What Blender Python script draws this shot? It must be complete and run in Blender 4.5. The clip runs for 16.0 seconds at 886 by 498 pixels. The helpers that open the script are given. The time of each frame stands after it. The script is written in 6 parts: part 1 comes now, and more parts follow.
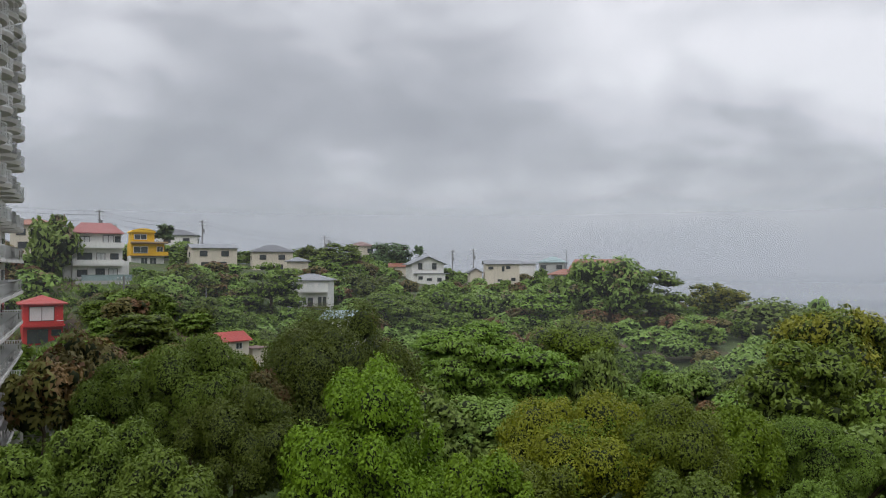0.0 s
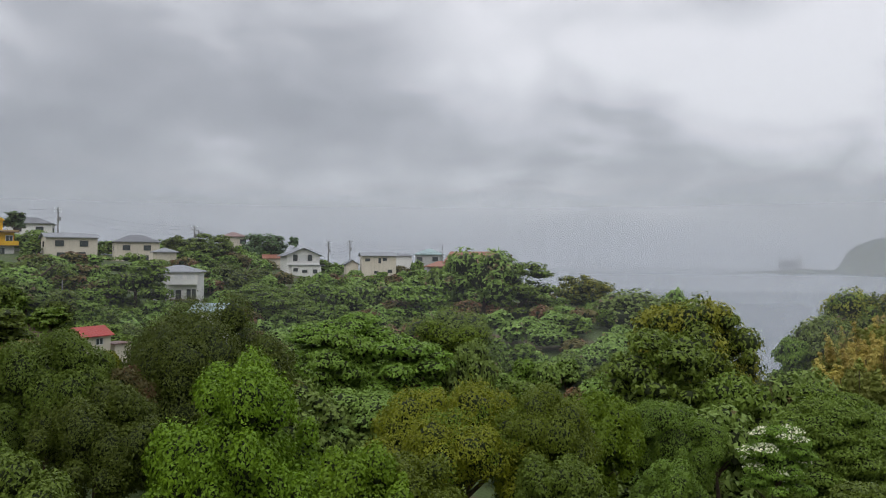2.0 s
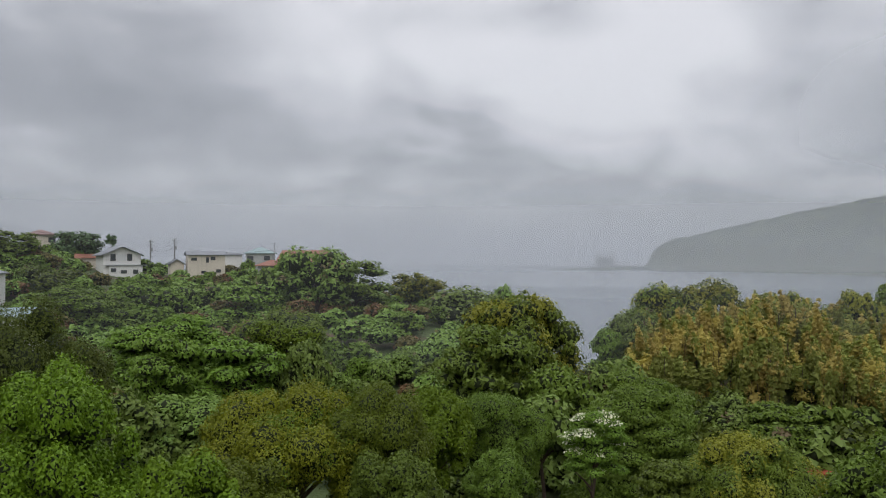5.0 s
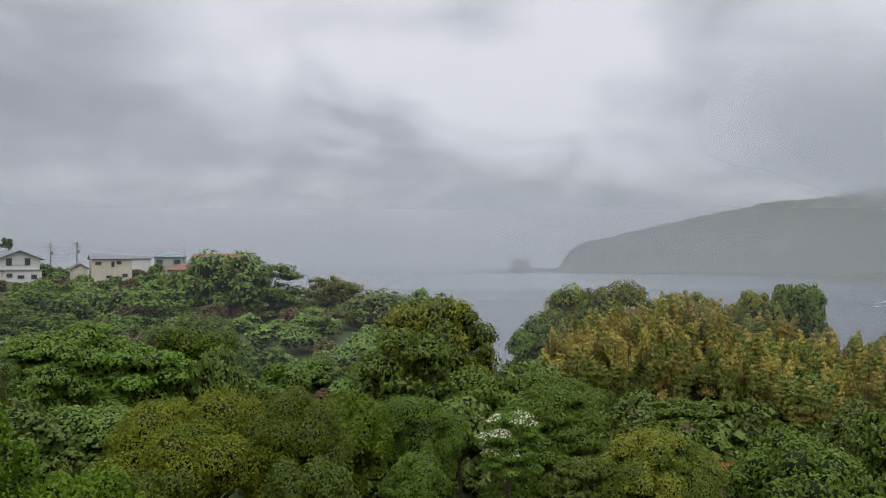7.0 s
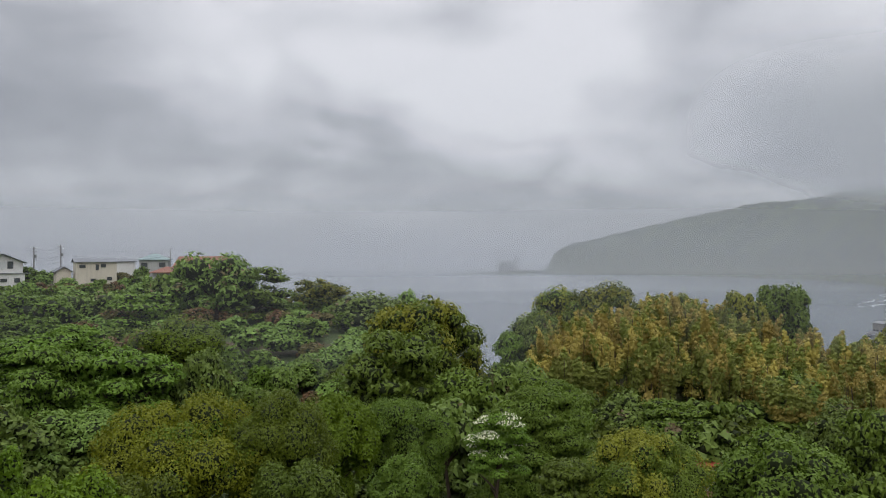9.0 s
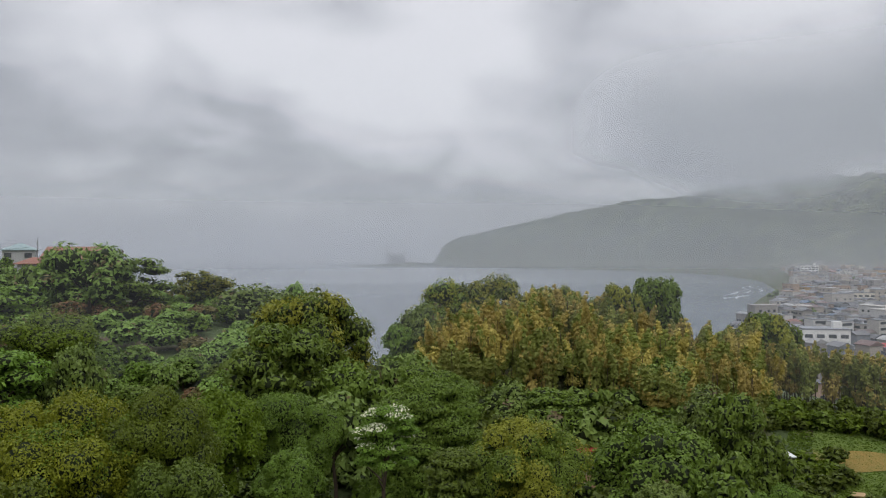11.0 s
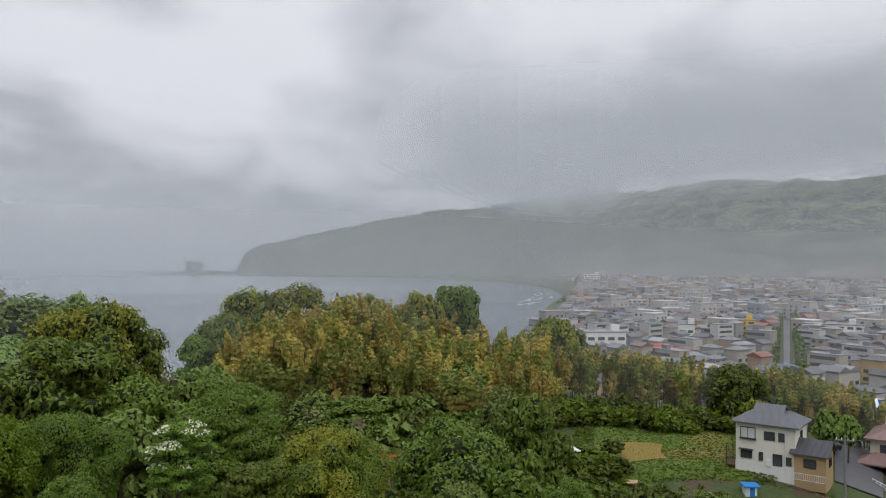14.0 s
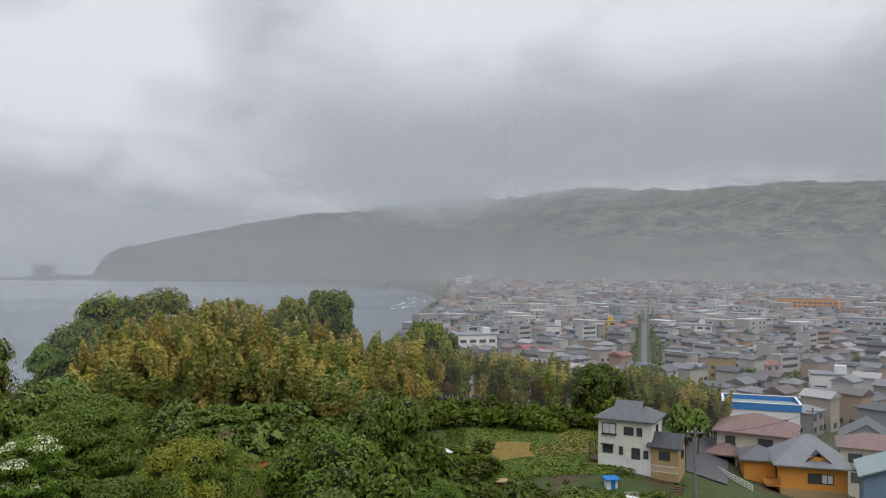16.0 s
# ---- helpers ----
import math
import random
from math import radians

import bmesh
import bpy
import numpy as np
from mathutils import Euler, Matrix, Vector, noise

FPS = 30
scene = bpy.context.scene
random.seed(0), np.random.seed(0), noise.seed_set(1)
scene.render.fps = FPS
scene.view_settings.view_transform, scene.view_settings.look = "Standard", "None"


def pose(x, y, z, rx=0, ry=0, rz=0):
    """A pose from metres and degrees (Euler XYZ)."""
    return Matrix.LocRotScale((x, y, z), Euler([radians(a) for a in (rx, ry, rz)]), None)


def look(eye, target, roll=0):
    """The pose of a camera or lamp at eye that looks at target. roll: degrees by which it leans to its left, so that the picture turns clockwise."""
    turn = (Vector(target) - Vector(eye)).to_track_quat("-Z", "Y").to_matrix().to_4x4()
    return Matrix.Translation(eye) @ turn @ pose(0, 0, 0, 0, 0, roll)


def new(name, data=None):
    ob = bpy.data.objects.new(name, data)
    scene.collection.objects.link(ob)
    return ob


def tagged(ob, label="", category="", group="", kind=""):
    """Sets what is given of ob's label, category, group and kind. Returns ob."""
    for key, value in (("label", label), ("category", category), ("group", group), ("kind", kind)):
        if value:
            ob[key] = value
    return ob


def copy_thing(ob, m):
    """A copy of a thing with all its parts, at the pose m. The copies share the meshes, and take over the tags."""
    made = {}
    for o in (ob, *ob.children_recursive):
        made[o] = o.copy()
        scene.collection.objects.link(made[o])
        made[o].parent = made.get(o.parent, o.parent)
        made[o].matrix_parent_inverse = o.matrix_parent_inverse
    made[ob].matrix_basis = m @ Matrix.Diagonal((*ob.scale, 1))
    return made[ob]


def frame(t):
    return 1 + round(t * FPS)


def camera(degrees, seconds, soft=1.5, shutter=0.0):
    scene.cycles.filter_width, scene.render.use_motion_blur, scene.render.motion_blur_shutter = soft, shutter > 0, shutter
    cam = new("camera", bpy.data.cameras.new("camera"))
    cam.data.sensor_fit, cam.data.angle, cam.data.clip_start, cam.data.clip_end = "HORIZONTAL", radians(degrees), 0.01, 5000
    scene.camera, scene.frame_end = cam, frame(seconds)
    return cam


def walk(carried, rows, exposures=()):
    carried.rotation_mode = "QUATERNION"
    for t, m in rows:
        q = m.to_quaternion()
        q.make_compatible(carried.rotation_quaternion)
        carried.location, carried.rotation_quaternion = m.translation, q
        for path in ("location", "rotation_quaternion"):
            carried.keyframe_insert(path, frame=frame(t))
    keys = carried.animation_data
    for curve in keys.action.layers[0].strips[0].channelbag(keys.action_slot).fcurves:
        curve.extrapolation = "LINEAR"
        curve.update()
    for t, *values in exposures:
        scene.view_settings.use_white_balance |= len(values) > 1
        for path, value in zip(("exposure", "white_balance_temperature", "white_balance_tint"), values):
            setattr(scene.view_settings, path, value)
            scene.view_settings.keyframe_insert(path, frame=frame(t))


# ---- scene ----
cam = camera(60.8, 16.0, soft=1.1)
EYE, TILT, LEAN = 45.0, 1.3, 0.0      # metres over the sea; degrees
ROWS = [
    (0.0, 0.0, 0.0, 0.0), (0.5, -1.52, -0.02, -0.14), (1.0, -3.83, -0.19, -0.21), (1.5, -6.51, -0.45, -0.35),
    (2.0, -9.33, -0.58, -0.44), (2.5, -12.17, -0.56, -0.42), (3.0, -14.76, -0.42, -0.41), (3.5, -16.78, -0.46, -0.42),
    (4.0, -18.27, -0.6, -0.43), (4.5, -19.98, -0.63, -0.48), (5.0, -21.87, -0.6, -0.45), (7.5, -28.6, -0.26, -0.31),
    (8.0, -28.55, -0.2, -0.2), (8.2, -28.39, -0.2, -0.17), (10.3, -33.68, -0.39, -0.76), (10.5, -34.73, -0.49, -0.89),
    (11.0, -37.53, -0.67, -0.72), (11.5, -40.73, -0.66, -0.62), (12.0, -43.65, -0.4, -0.84), (12.5, -45.89, -0.08, -0.97),
    (13.0, -47.53, 0.19, -1.07), (13.5, -49.52, 0.33, -1.12), (14.0, -52.24, 0.21, -1.22), (14.5, -55.2, 0.27, -1.36),
    (15.0, -57.98, 0.42, -1.54), (15.5, -60.21, 0.64, -1.47), (16.0, -61.78, 0.73, -1.39),
]
walk(cam, [(t, pose(0, 0, EYE, TILT, LEAN, 0) @ pose(0, 0, 0, 90 + pitch, roll, yaw)) for t, yaw, pitch, roll in ROWS],
     exposures=[(0.0, 0.64), (2.0, 0.55), (5.0, 0.46), (12.0, 0.48), (16.0, 0.52)])


def polar(az, r):
    """A place of the plan: degrees clockwise from the first view, metres from the eye."""
    a = radians(az)
    return r * math.sin(a), r * math.cos(a)


# ---- world and light ----
class Nodes:
    """Short hand for node trees."""
    def __init__(self, tree):
        self.t = tree
        tree.nodes.clear()

    def n(self, kind, **values):
        node = self.t.nodes.new(kind)
        for key, value in values.items():
            if key == "op":
                node.operation = value
            elif key == "blend":
                node.data_type, node.blend_type = "RGBA", value
            elif key == "steps":
                node.color_ramp.elements[0].position, node.color_ramp.elements[0].color = value[0][0], (*value[0][1], 1)
                node.color_ramp.elements[1].position, node.color_ramp.elements[1].color = value[-1][0], (*value[-1][1], 1)
                for p, c in value[1:-1]:
                    node.color_ramp.elements.new(p).color = (*c, 1)
        return node

    def link(self, a, b):
        self.t.links.new(a, b)

    def put(self, socket, v):
        if isinstance(v, bpy.types.NodeSocket):
            self.link(v, socket)
        else:
            socket.default_value = v

    def math(self, op, a, b=0.0, c=0.0):
        node = self.n("ShaderNodeMath", op=op)
        for s, v in zip(node.inputs, (a, b, c)):
            self.put(s, v)
        return node.outputs[0]

    def vec(self, op, a, b=(0, 0, 0)):
        node = self.n("ShaderNodeVectorMath", op=op)
        self.put(node.inputs[0], a)
        self.put(node.inputs[1], b)
        return node.outputs["Value"] if op in ("DOT_PRODUCT", "LENGTH") else node.outputs["Vector"]

    def noise(self, where, scale, detail=3.0, rough=0.5, distort=0.0):
        node = self.n("ShaderNodeTexNoise")
        if where is not None:
            self.link(where, node.inputs["Vector"])
        for key, v in (("Scale", scale), ("Detail", detail), ("Roughness", rough), ("Distortion", distort)):
            node.inputs[key].default_value = v
        return node.outputs["Fac"]

    def ramp(self, fac, *steps):
        node = self.n("ShaderNodeValToRGB", steps=steps)
        self.link(fac, node.inputs[0])
        return node.outputs[0]

    def mix(self, fac, a, b, blend="MIX"):
        node = self.n("ShaderNodeMix", blend=blend)
        self.put(node.inputs[0], fac)
        for s, v in ((node.inputs[6], a), (node.inputs[7], b)):
            self.put(s, (*v, 1) if isinstance(v, tuple) else v)
        return node.outputs[2]


SUN_AZ, SUN_EL = 205.0, 52.0
world = bpy.data.worlds.new("overcast_sky")
scene.world = world
world.use_nodes = True
w = Nodes(world.node_tree)
coord = w.n("ShaderNodeTexCoord").outputs["Generated"]
sep = w.n("ShaderNodeSeparateXYZ")
w.link(coord, sep.inputs[0])
up = w.math("MAXIMUM", sep.outputs[2], 0.0)
# clouds lie in a flat layer: the direction divided by its height
flat = w.n("ShaderNodeCombineXYZ")
lift = w.math("ADD", up, 0.26)
w.link(w.math("DIVIDE", sep.outputs[0], lift), flat.inputs[0])
w.link(w.math("DIVIDE", sep.outputs[1], lift), flat.inputs[1])
flat.inputs[2].default_value = 2.3
big = w.noise(flat.outputs[0], 0.75, 4, 0.5, 0.5)
fine = w.noise(flat.outputs[0], 2.4, 6, 0.55, 0.4)
wisp = w.noise(flat.outputs[0], 4.6, 7, 0.6, 0.8)
tone = w.math("ADD", w.math("MULTIPLY_ADD", big, 1.0, -0.06), w.math("MULTIPLY_ADD", fine, 1.15, -0.53))
tone = w.math("ADD", tone, w.math("MULTIPLY_ADD", wisp, 0.26, -0.13))


def toward(az, el):
    x, y = polar(az, math.cos(radians(el)))
    return (x, y, math.sin(radians(el)))


def bank(tone, az, el, width, amount):
    """A brighter break or a darker bank in the clouds."""
    d = w.vec("DOT_PRODUCT", coord, toward(az, el))
    g = w.math("POWER", w.math("MAXIMUM", d, 0.0), 2.0 / radians(width) ** 2)
    g = w.math("MULTIPLY", g, w.math("ADD", 0.4, w.math("MULTIPLY", fine, 1.2)))
    return w.math("MULTIPLY_ADD", g, amount, tone)


for b in ((-16, 9, 9, -0.26), (-2, 9, 8, -0.2), (8, 6, 6, -0.08), (13, 17, 5, 0.22), (20, 20, 7, 0.4), (9, 12, 4, 0.12), (30, 11, 5, 0.12),
          (26, 6.5, 5, -0.12), (45, 17, 6, -0.14), (58.5, 11, 3, 0.24), (50, 9, 3, 0.08), (39, 18, 6, 0.26), (62, 20, 8, 0.22), (33, 7, 3, 0.1),
          (80, 18, 8, 0.2), (72, 9, 6, -0.1), (-26, 19, 8, 0.2), (85, 11, 5, 0.14), (44, 7, 4, -0.08), (62, 23, 13, 0.26), (84, 21, 12, 0.28), (30, 23, 11, 0.2), (38, 12, 6, 0.1), (74, 19, 14, 0.24), (40, 17, 9, 0.14)):
    tone = bank(tone, *b)
cloud = w.ramp(tone, (0.15, (0.235, 0.244, 0.268)), (0.42, (0.315, 0.324, 0.352)), (0.62, (0.435, 0.443, 0.477)), (0.95, (0.57, 0.574, 0.61)))
# near the horizon the mist evens the clouds out
cloud = w.mix(w.ramp(up, (0.0, (0.92, 0.92, 0.92)), (0.11, (0.0, 0.0, 0.0))), cloud, (0.29, 0.304, 0.328))
sky = w.n("ShaderNodeTexSky")
sky.sky_type, sky.sun_disc = "NISHITA", False
sky.sun_elevation, sky.sun_rotation = radians(SUN_EL), radians(SUN_AZ)
clear = w.mix(1.0, sky.outputs[0], (0.1, 0.1, 0.1), "MULTIPLY")
back = w.n("ShaderNodeBackground")
# an overcast sky is brighter towards the zenith
lightness = w.math("MULTIPLY_ADD", w.math("MAXIMUM", w.math("SUBTRACT", up, 0.33), 0.0), 3.0, 1.0)
w.link(w.mix(0.94, clear, cloud), back.inputs[0])
w.link(lightness, back.inputs[1])
w.link(back.outputs[0], w.n("ShaderNodeOutputWorld").inputs[0])

lamp = bpy.data.lights.new("sun", "SUN")
lamp.energy, lamp.angle, lamp.color = 0.7, radians(60), (1.0, 0.97, 0.93)
sun = new("sun", lamp)
sx, sy = polar(SUN_AZ, math.cos(radians(SUN_EL)))
sun.matrix_world = look((sx * 100, sy * 100, 100 * math.sin(radians(SUN_EL)) + 60), (0, 0, 60))


# ---- materials ----
def material(name):
    m = bpy.data.materials.new(name)
    m.use_nodes = True
    return m, Nodes(m.node_tree)


def finish(k, colour, rough=0.8, bump=None, strength=0.3, metal=0.0, distance=0.02, spec=0.4):
    p = k.n("ShaderNodeBsdfPrincipled")
    k.put(p.inputs["Base Color"], (*colour, 1) if isinstance(colour, tuple) else colour)
    k.put(p.inputs["Roughness"], rough)
    p.inputs["Metallic"].default_value = metal
    p.inputs["Specular IOR Level"].default_value = spec
    if bump is not None:
        b = k.n("ShaderNodeBump")
        b.inputs["Strength"].default_value, b.inputs["Distance"].default_value = strength, distance
        k.link(bump, b.inputs["Height"])
        k.link(b.outputs[0], p.inputs["Normal"])
    k.link(p.outputs[0], k.n("ShaderNodeOutputMaterial").inputs[0])
    return p


def place_of(k):
    return k.n("ShaderNodeNewGeometry").outputs["Position"]


def leaf_material(name, dark, light, extra=None, share=0.0, spread=1.0):
    """Leaves: each crown and each leaf of its own shade, a little light through them."""
    m, k = material(name)
    info = k.n("ShaderNodeObjectInfo").outputs["Random"]
    geo = k.n("ShaderNodeNewGeometry")
    patch = k.noise(geo.outputs["Position"], 0.35, 2)
    f = k.math("ADD", k.math("MULTIPLY", geo.outputs["Random Per Island"], 0.4), k.math("MULTIPLY", k.math("ADD", patch, k.noise(geo.outputs["Position"], 1.3, 3)), 0.45))
    c = k.mix(f, dark, light)
    if extra:
        pick = k.math("GREATER_THAN", k.math("ADD", k.noise(geo.outputs["Position"], 0.22, 2), k.math("MULTIPLY", geo.outputs["Random Per Island"], 0.1)), 0.925 - share)
        c = k.mix(pick, c, extra)
    hue = k.n("ShaderNodeHueSaturation")
    k.link(k.math("MULTIPLY_ADD", info, 0.03 * spread, 0.493 - 0.02 * spread), hue.inputs["Hue"])
    k.link(k.math("MULTIPLY_ADD", info, 0.7 * spread, 1.0 - 0.35 * spread), hue.inputs["Value"])
    k.link(c, hue.inputs["Color"])
    p = k.n("ShaderNodeBsdfPrincipled")
    k.link(hue.outputs[0], p.inputs["Base Color"])
    p.inputs["Roughness"].default_value, p.inputs["Specular IOR Level"].default_value = 0.55, 0.25
    tr = k.n("ShaderNodeBsdfTranslucent")
    k.link(hue.outputs[0], tr.inputs[0])
    mx = k.n("ShaderNodeMixShader")
    mx.inputs[0].default_value = 0.22
    k.link(p.outputs[0], mx.inputs[1])
    k.link(tr.outputs[0], mx.inputs[2])
    k.link(mx.outputs[0], k.n("ShaderNodeOutputMaterial").inputs[0])
    return m


LEAF = {
    "bright": leaf_material("leaf_bright", (0.0484, 0.101, 0.0044), (0.136, 0.238, 0.0106)),
    "maple": leaf_material("leaf_maple", (0.044, 0.08, 0.00959), (0.12, 0.188, 0.0208)),
    "layer": leaf_material("leaf_layer", (0.0536, 0.0999, 0.0134), (0.142, 0.228, 0.0267)),
    "yellow": leaf_material("leaf_yellow", (0.0502, 0.0929, 0.00541), (0.132, 0.201, 0.0123)),
    "gold": leaf_material("leaf_gold", (0.075, 0.105, 0.005), (0.215, 0.245, 0.013), (0.10, 0.17, 0.011), 0.3, spread=0.4),
    "camphor": leaf_material("leaf_camphor", (0.0541, 0.0999, 0.0108), (0.149, 0.225, 0.0233), (0.225, 0.257, 0.0249), 0.36),
    "dark": leaf_material("leaf_dark", (0.0734, 0.126, 0.0273), (0.178, 0.273, 0.0504), (0.157, 0.126, 0.0577), 0.2),
    "brown": leaf_material("leaf_brown", (0.09, 0.09, 0.03), (0.204, 0.192, 0.048), (0.192, 0.12, 0.048), 0.32),
    "pine": leaf_material("leaf_pine", (0.03, 0.06, 0.024), (0.075, 0.12, 0.04)),
    "dogwood": leaf_material("leaf_dogwood", (0.0529, 0.0981, 0.0106), (0.136, 0.22, 0.0257)),
    "bamboo": leaf_material("leaf_bamboo", (0.25, 0.22, 0.046), (0.47, 0.40, 0.095), (0.19, 0.225, 0.045), 0.38, 0.6),
    "petal": leaf_material("petal", (0.55, 0.56, 0.36), (0.78, 0.77, 0.58), spread=0.2),
}


def plain(name, colour, rough=0.75, vary=0.15, scale=0.6, bump=0.0, metal=0.0, streak=0.0, random_tint=0.0):
    """A painted, plastered or metal surface with stains at two scales."""
    m, k = material(name)
    pos = place_of(k)
    f = k.math("ADD", k.math("MULTIPLY", k.noise(pos, scale, 4), 0.7), k.math("MULTIPLY", k.noise(pos, scale * 9, 3), 0.3))
    lo = tuple(c * (1 - vary * 1.6) for c in colour)
    hi = tuple(min(1.0, c * (1 + vary * 0.8)) for c in colour)
    c = k.mix(f, lo, hi)
    if streak:
        mp = k.n("ShaderNodeMapping")
        k.link(pos, mp.inputs[0])
        mp.inputs["Scale"].default_value = (2.2, 2.2, 0.16)
        s = k.ramp(k.noise(mp.outputs[0], 1.4, 4), (0.5, (0, 0, 0)), (0.75, (1, 1, 1)))
        c = k.mix(k.math("MULTIPLY", s, streak), c, tuple(v * 0.45 for v in colour))
    finish(k, c, rough, k.noise(pos, 14, 3) if bump else None, bump, metal)
    return m


def roof_material(name, colour, rough=0.5, rows=3.2):
    """Roof tiles or sheets in courses, with moss and wet stains."""
    m, k = material(name)
    pos = k.n("ShaderNodeTexCoord").outputs["Object"]
    wave = k.n("ShaderNodeTexWave")
    wave.bands_direction = "Z"
    k.link(pos, wave.inputs["Vector"])
    wave.inputs["Scale"].default_value, wave.inputs["Distortion"].default_value = rows, 0.3
    ribs = k.n("ShaderNodeTexWave")
    ribs.bands_direction = "X"
    k.link(pos, ribs.inputs["Vector"])
    ribs.inputs["Scale"].default_value = 1.2
    h = k.math("ADD", wave.outputs["Fac"], k.math("MULTIPLY", ribs.outputs["Fac"], 0.5))
    n1 = k.noise(pos, 0.8, 5)
    c = k.mix(n1, tuple(v * 0.7 for v in colour), tuple(min(1, v * 1.25) for v in colour))
    c = k.mix(k.math("MULTIPLY", k.math("SUBTRACT", 1.0, wave.outputs["Fac"]), 0.25), c, tuple(v * 0.5 for v in colour))
    finish(k, c, k.math("MULTIPLY_ADD", n1, 0.3, rough - 0.15), h, 0.5, distance=0.05)
    return m


M = {
    "white_wall": plain("white_wall", (0.72, 0.71, 0.68), 0.8, 0.08, streak=0.2),
    "pale_wall": plain("pale_wall", (0.70, 0.67, 0.58), 0.8, 0.06, streak=0.12),
    "cream_wall": plain("cream_wall", (0.62, 0.56, 0.46), 0.8, 0.1, streak=0.25),
    "grey_wall": plain("grey_wall", (0.42, 0.42, 0.41), 0.8, 0.12, streak=0.3),
    "yellow_wall": plain("yellow_wall", (0.72, 0.42, 0.02), 0.7, 0.08, streak=0.1),
    "red_wall": plain("red_wall", (0.55, 0.035, 0.03), 0.6, 0.1),
    "orange_wall": plain("orange_wall", (0.68, 0.29, 0.055), 0.75, 0.08, streak=0.1),
    "blue_wall": plain("blue_wall", (0.17, 0.24, 0.33), 0.75, 0.08),
    "tan_wall": plain("tan_wall", (0.42, 0.29, 0.15), 0.8, 0.15, 2.0),
    "hotel_wall": plain("hotel_wall", (0.36, 0.36, 0.365), 0.8, 0.1),
    "concrete": plain("concrete", (0.40, 0.39, 0.37), 0.85, 0.2, 0.4, 0.3, streak=0.4),
    "tower_paint": plain("tower_paint", (0.66, 0.63, 0.60), 0.7, 0.08, 0.5, 0.1, streak=0.25),
    "asphalt": plain("asphalt", (0.09, 0.09, 0.095), 0.45, 0.2, 0.5, 0.2),
    "dark_frame": plain("dark_frame", (0.035, 0.033, 0.03), 0.5, 0.1),
    "white_frame": plain("white_frame", (0.7, 0.7, 0.68), 0.5, 0.08),
    "wood": plain("wood", (0.12, 0.075, 0.045), 0.8, 0.25, 2.0, 0.3),
    # near-black green that paints the shade inside tree crowns
    "core_shade": plain("core_shade", (0.024, 0.034, 0.008), 0.95, 0.4, 1.5, 0.6),
    "bark": plain("bark", (0.085, 0.06, 0.042), 0.9, 0.3, 2.0, 0.6),
    "pole_grey": plain("pole_grey", (0.19, 0.185, 0.18), 0.8, 0.15),
    "cable": plain("cable", (0.03, 0.03, 0.03), 0.6, 0.1),
    "sheet_white": plain("sheet_white", (0.72, 0.73, 0.72), 0.5, 0.1),
    "blue_paint": plain("blue_paint", (0.02, 0.19, 0.52), 0.5, 0.1, streak=0.2),
    "curtain": plain("curtain", (0.62, 0.63, 0.62), 0.9, 0.1, 1.5),
    "roof_slate": roof_material("roof_slate", (0.12, 0.125, 0.135)),
    "roof_grey": roof_material("roof_grey", (0.21, 0.22, 0.235)),
    "roof_dark": roof_material("roof_dark", (0.055, 0.058, 0.065)),
    "roof_red": roof_material("roof_red", (0.36, 0.05, 0.04)),
    "roof_rose": roof_material("roof_rose", (0.30, 0.11, 0.10)),
    "roof_orange": roof_material("roof_orange", (0.27, 0.115, 0.075)),
    "roof_brown": roof_material("roof_brown", (0.21, 0.13, 0.115)),
    "roof_teal": roof_material("roof_teal", (0.25, 0.33, 0.33)),
}
m_, k_ = material("window_glass")
finish(k_, k_.mix(k_.noise(place_of(k_), 0.7, 2), (0.03, 0.035, 0.04), (0.10, 0.11, 0.12)), 0.08, spec=0.8)
M["glass"] = m_
m_, k_ = material("sea_water")
pos_ = place_of(k_)
mp_ = k_.n("ShaderNodeMapping")
k_.link(pos_, mp_.inputs[0])
mp_.inputs["Scale"].default_value = (0.06, 0.14, 0.1)
swell = k_.noise(mp_.outputs[0], 1.0, 6, 0.62)
bands = k_.noise(pos_, 0.004, 3)
finish(k_, k_.mix(bands, (0.06, 0.08, 0.098), (0.105, 0.128, 0.148)), 0.25, swell, 0.5, distance=0.5, spec=0.6)
M["sea"] = m_
m_, k_ = material("soil_and_grass")
pos_ = place_of(k_)
grass = k_.mix(k_.noise(pos_, 0.9, 5), (0.03, 0.05, 0.015), (0.075, 0.10, 0.028))
soil = k_.mix(k_.noise(pos_, 2.1, 4), (0.05, 0.036, 0.022), (0.11, 0.075, 0.045))
finish(k_, k_.mix(k_.ramp(k_.noise(pos_, 0.13, 4), (0.5, (0, 0, 0)), (0.62, (1, 1, 1))), grass, soil), 0.95, k_.noise(pos_, 3.0, 5), 0.8, distance=0.2)
M["ground"] = m_
m_, k_ = material("hill_woods")
pos_ = place_of(k_)
v_ = k_.n("ShaderNodeTexVoronoi")
k_.link(pos_, v_.inputs["Vector"])
v_.inputs["Scale"].default_value = 0.09
f_ = k_.math("ADD", k_.math("MULTIPLY", k_.noise(pos_, 0.016, 6, 0.65), 0.75), k_.math("MULTIPLY", v_.outputs["Distance"], 0.3))
finish(k_, k_.ramp(f_, (0.38, (0.006, 0.012, 0.008)), (0.5, (0.035, 0.05, 0.025)), (0.62, (0.11, 0.13, 0.065))), 0.9, v_.outputs["Distance"], 1.0, distance=6.0)
M["woods"] = m_


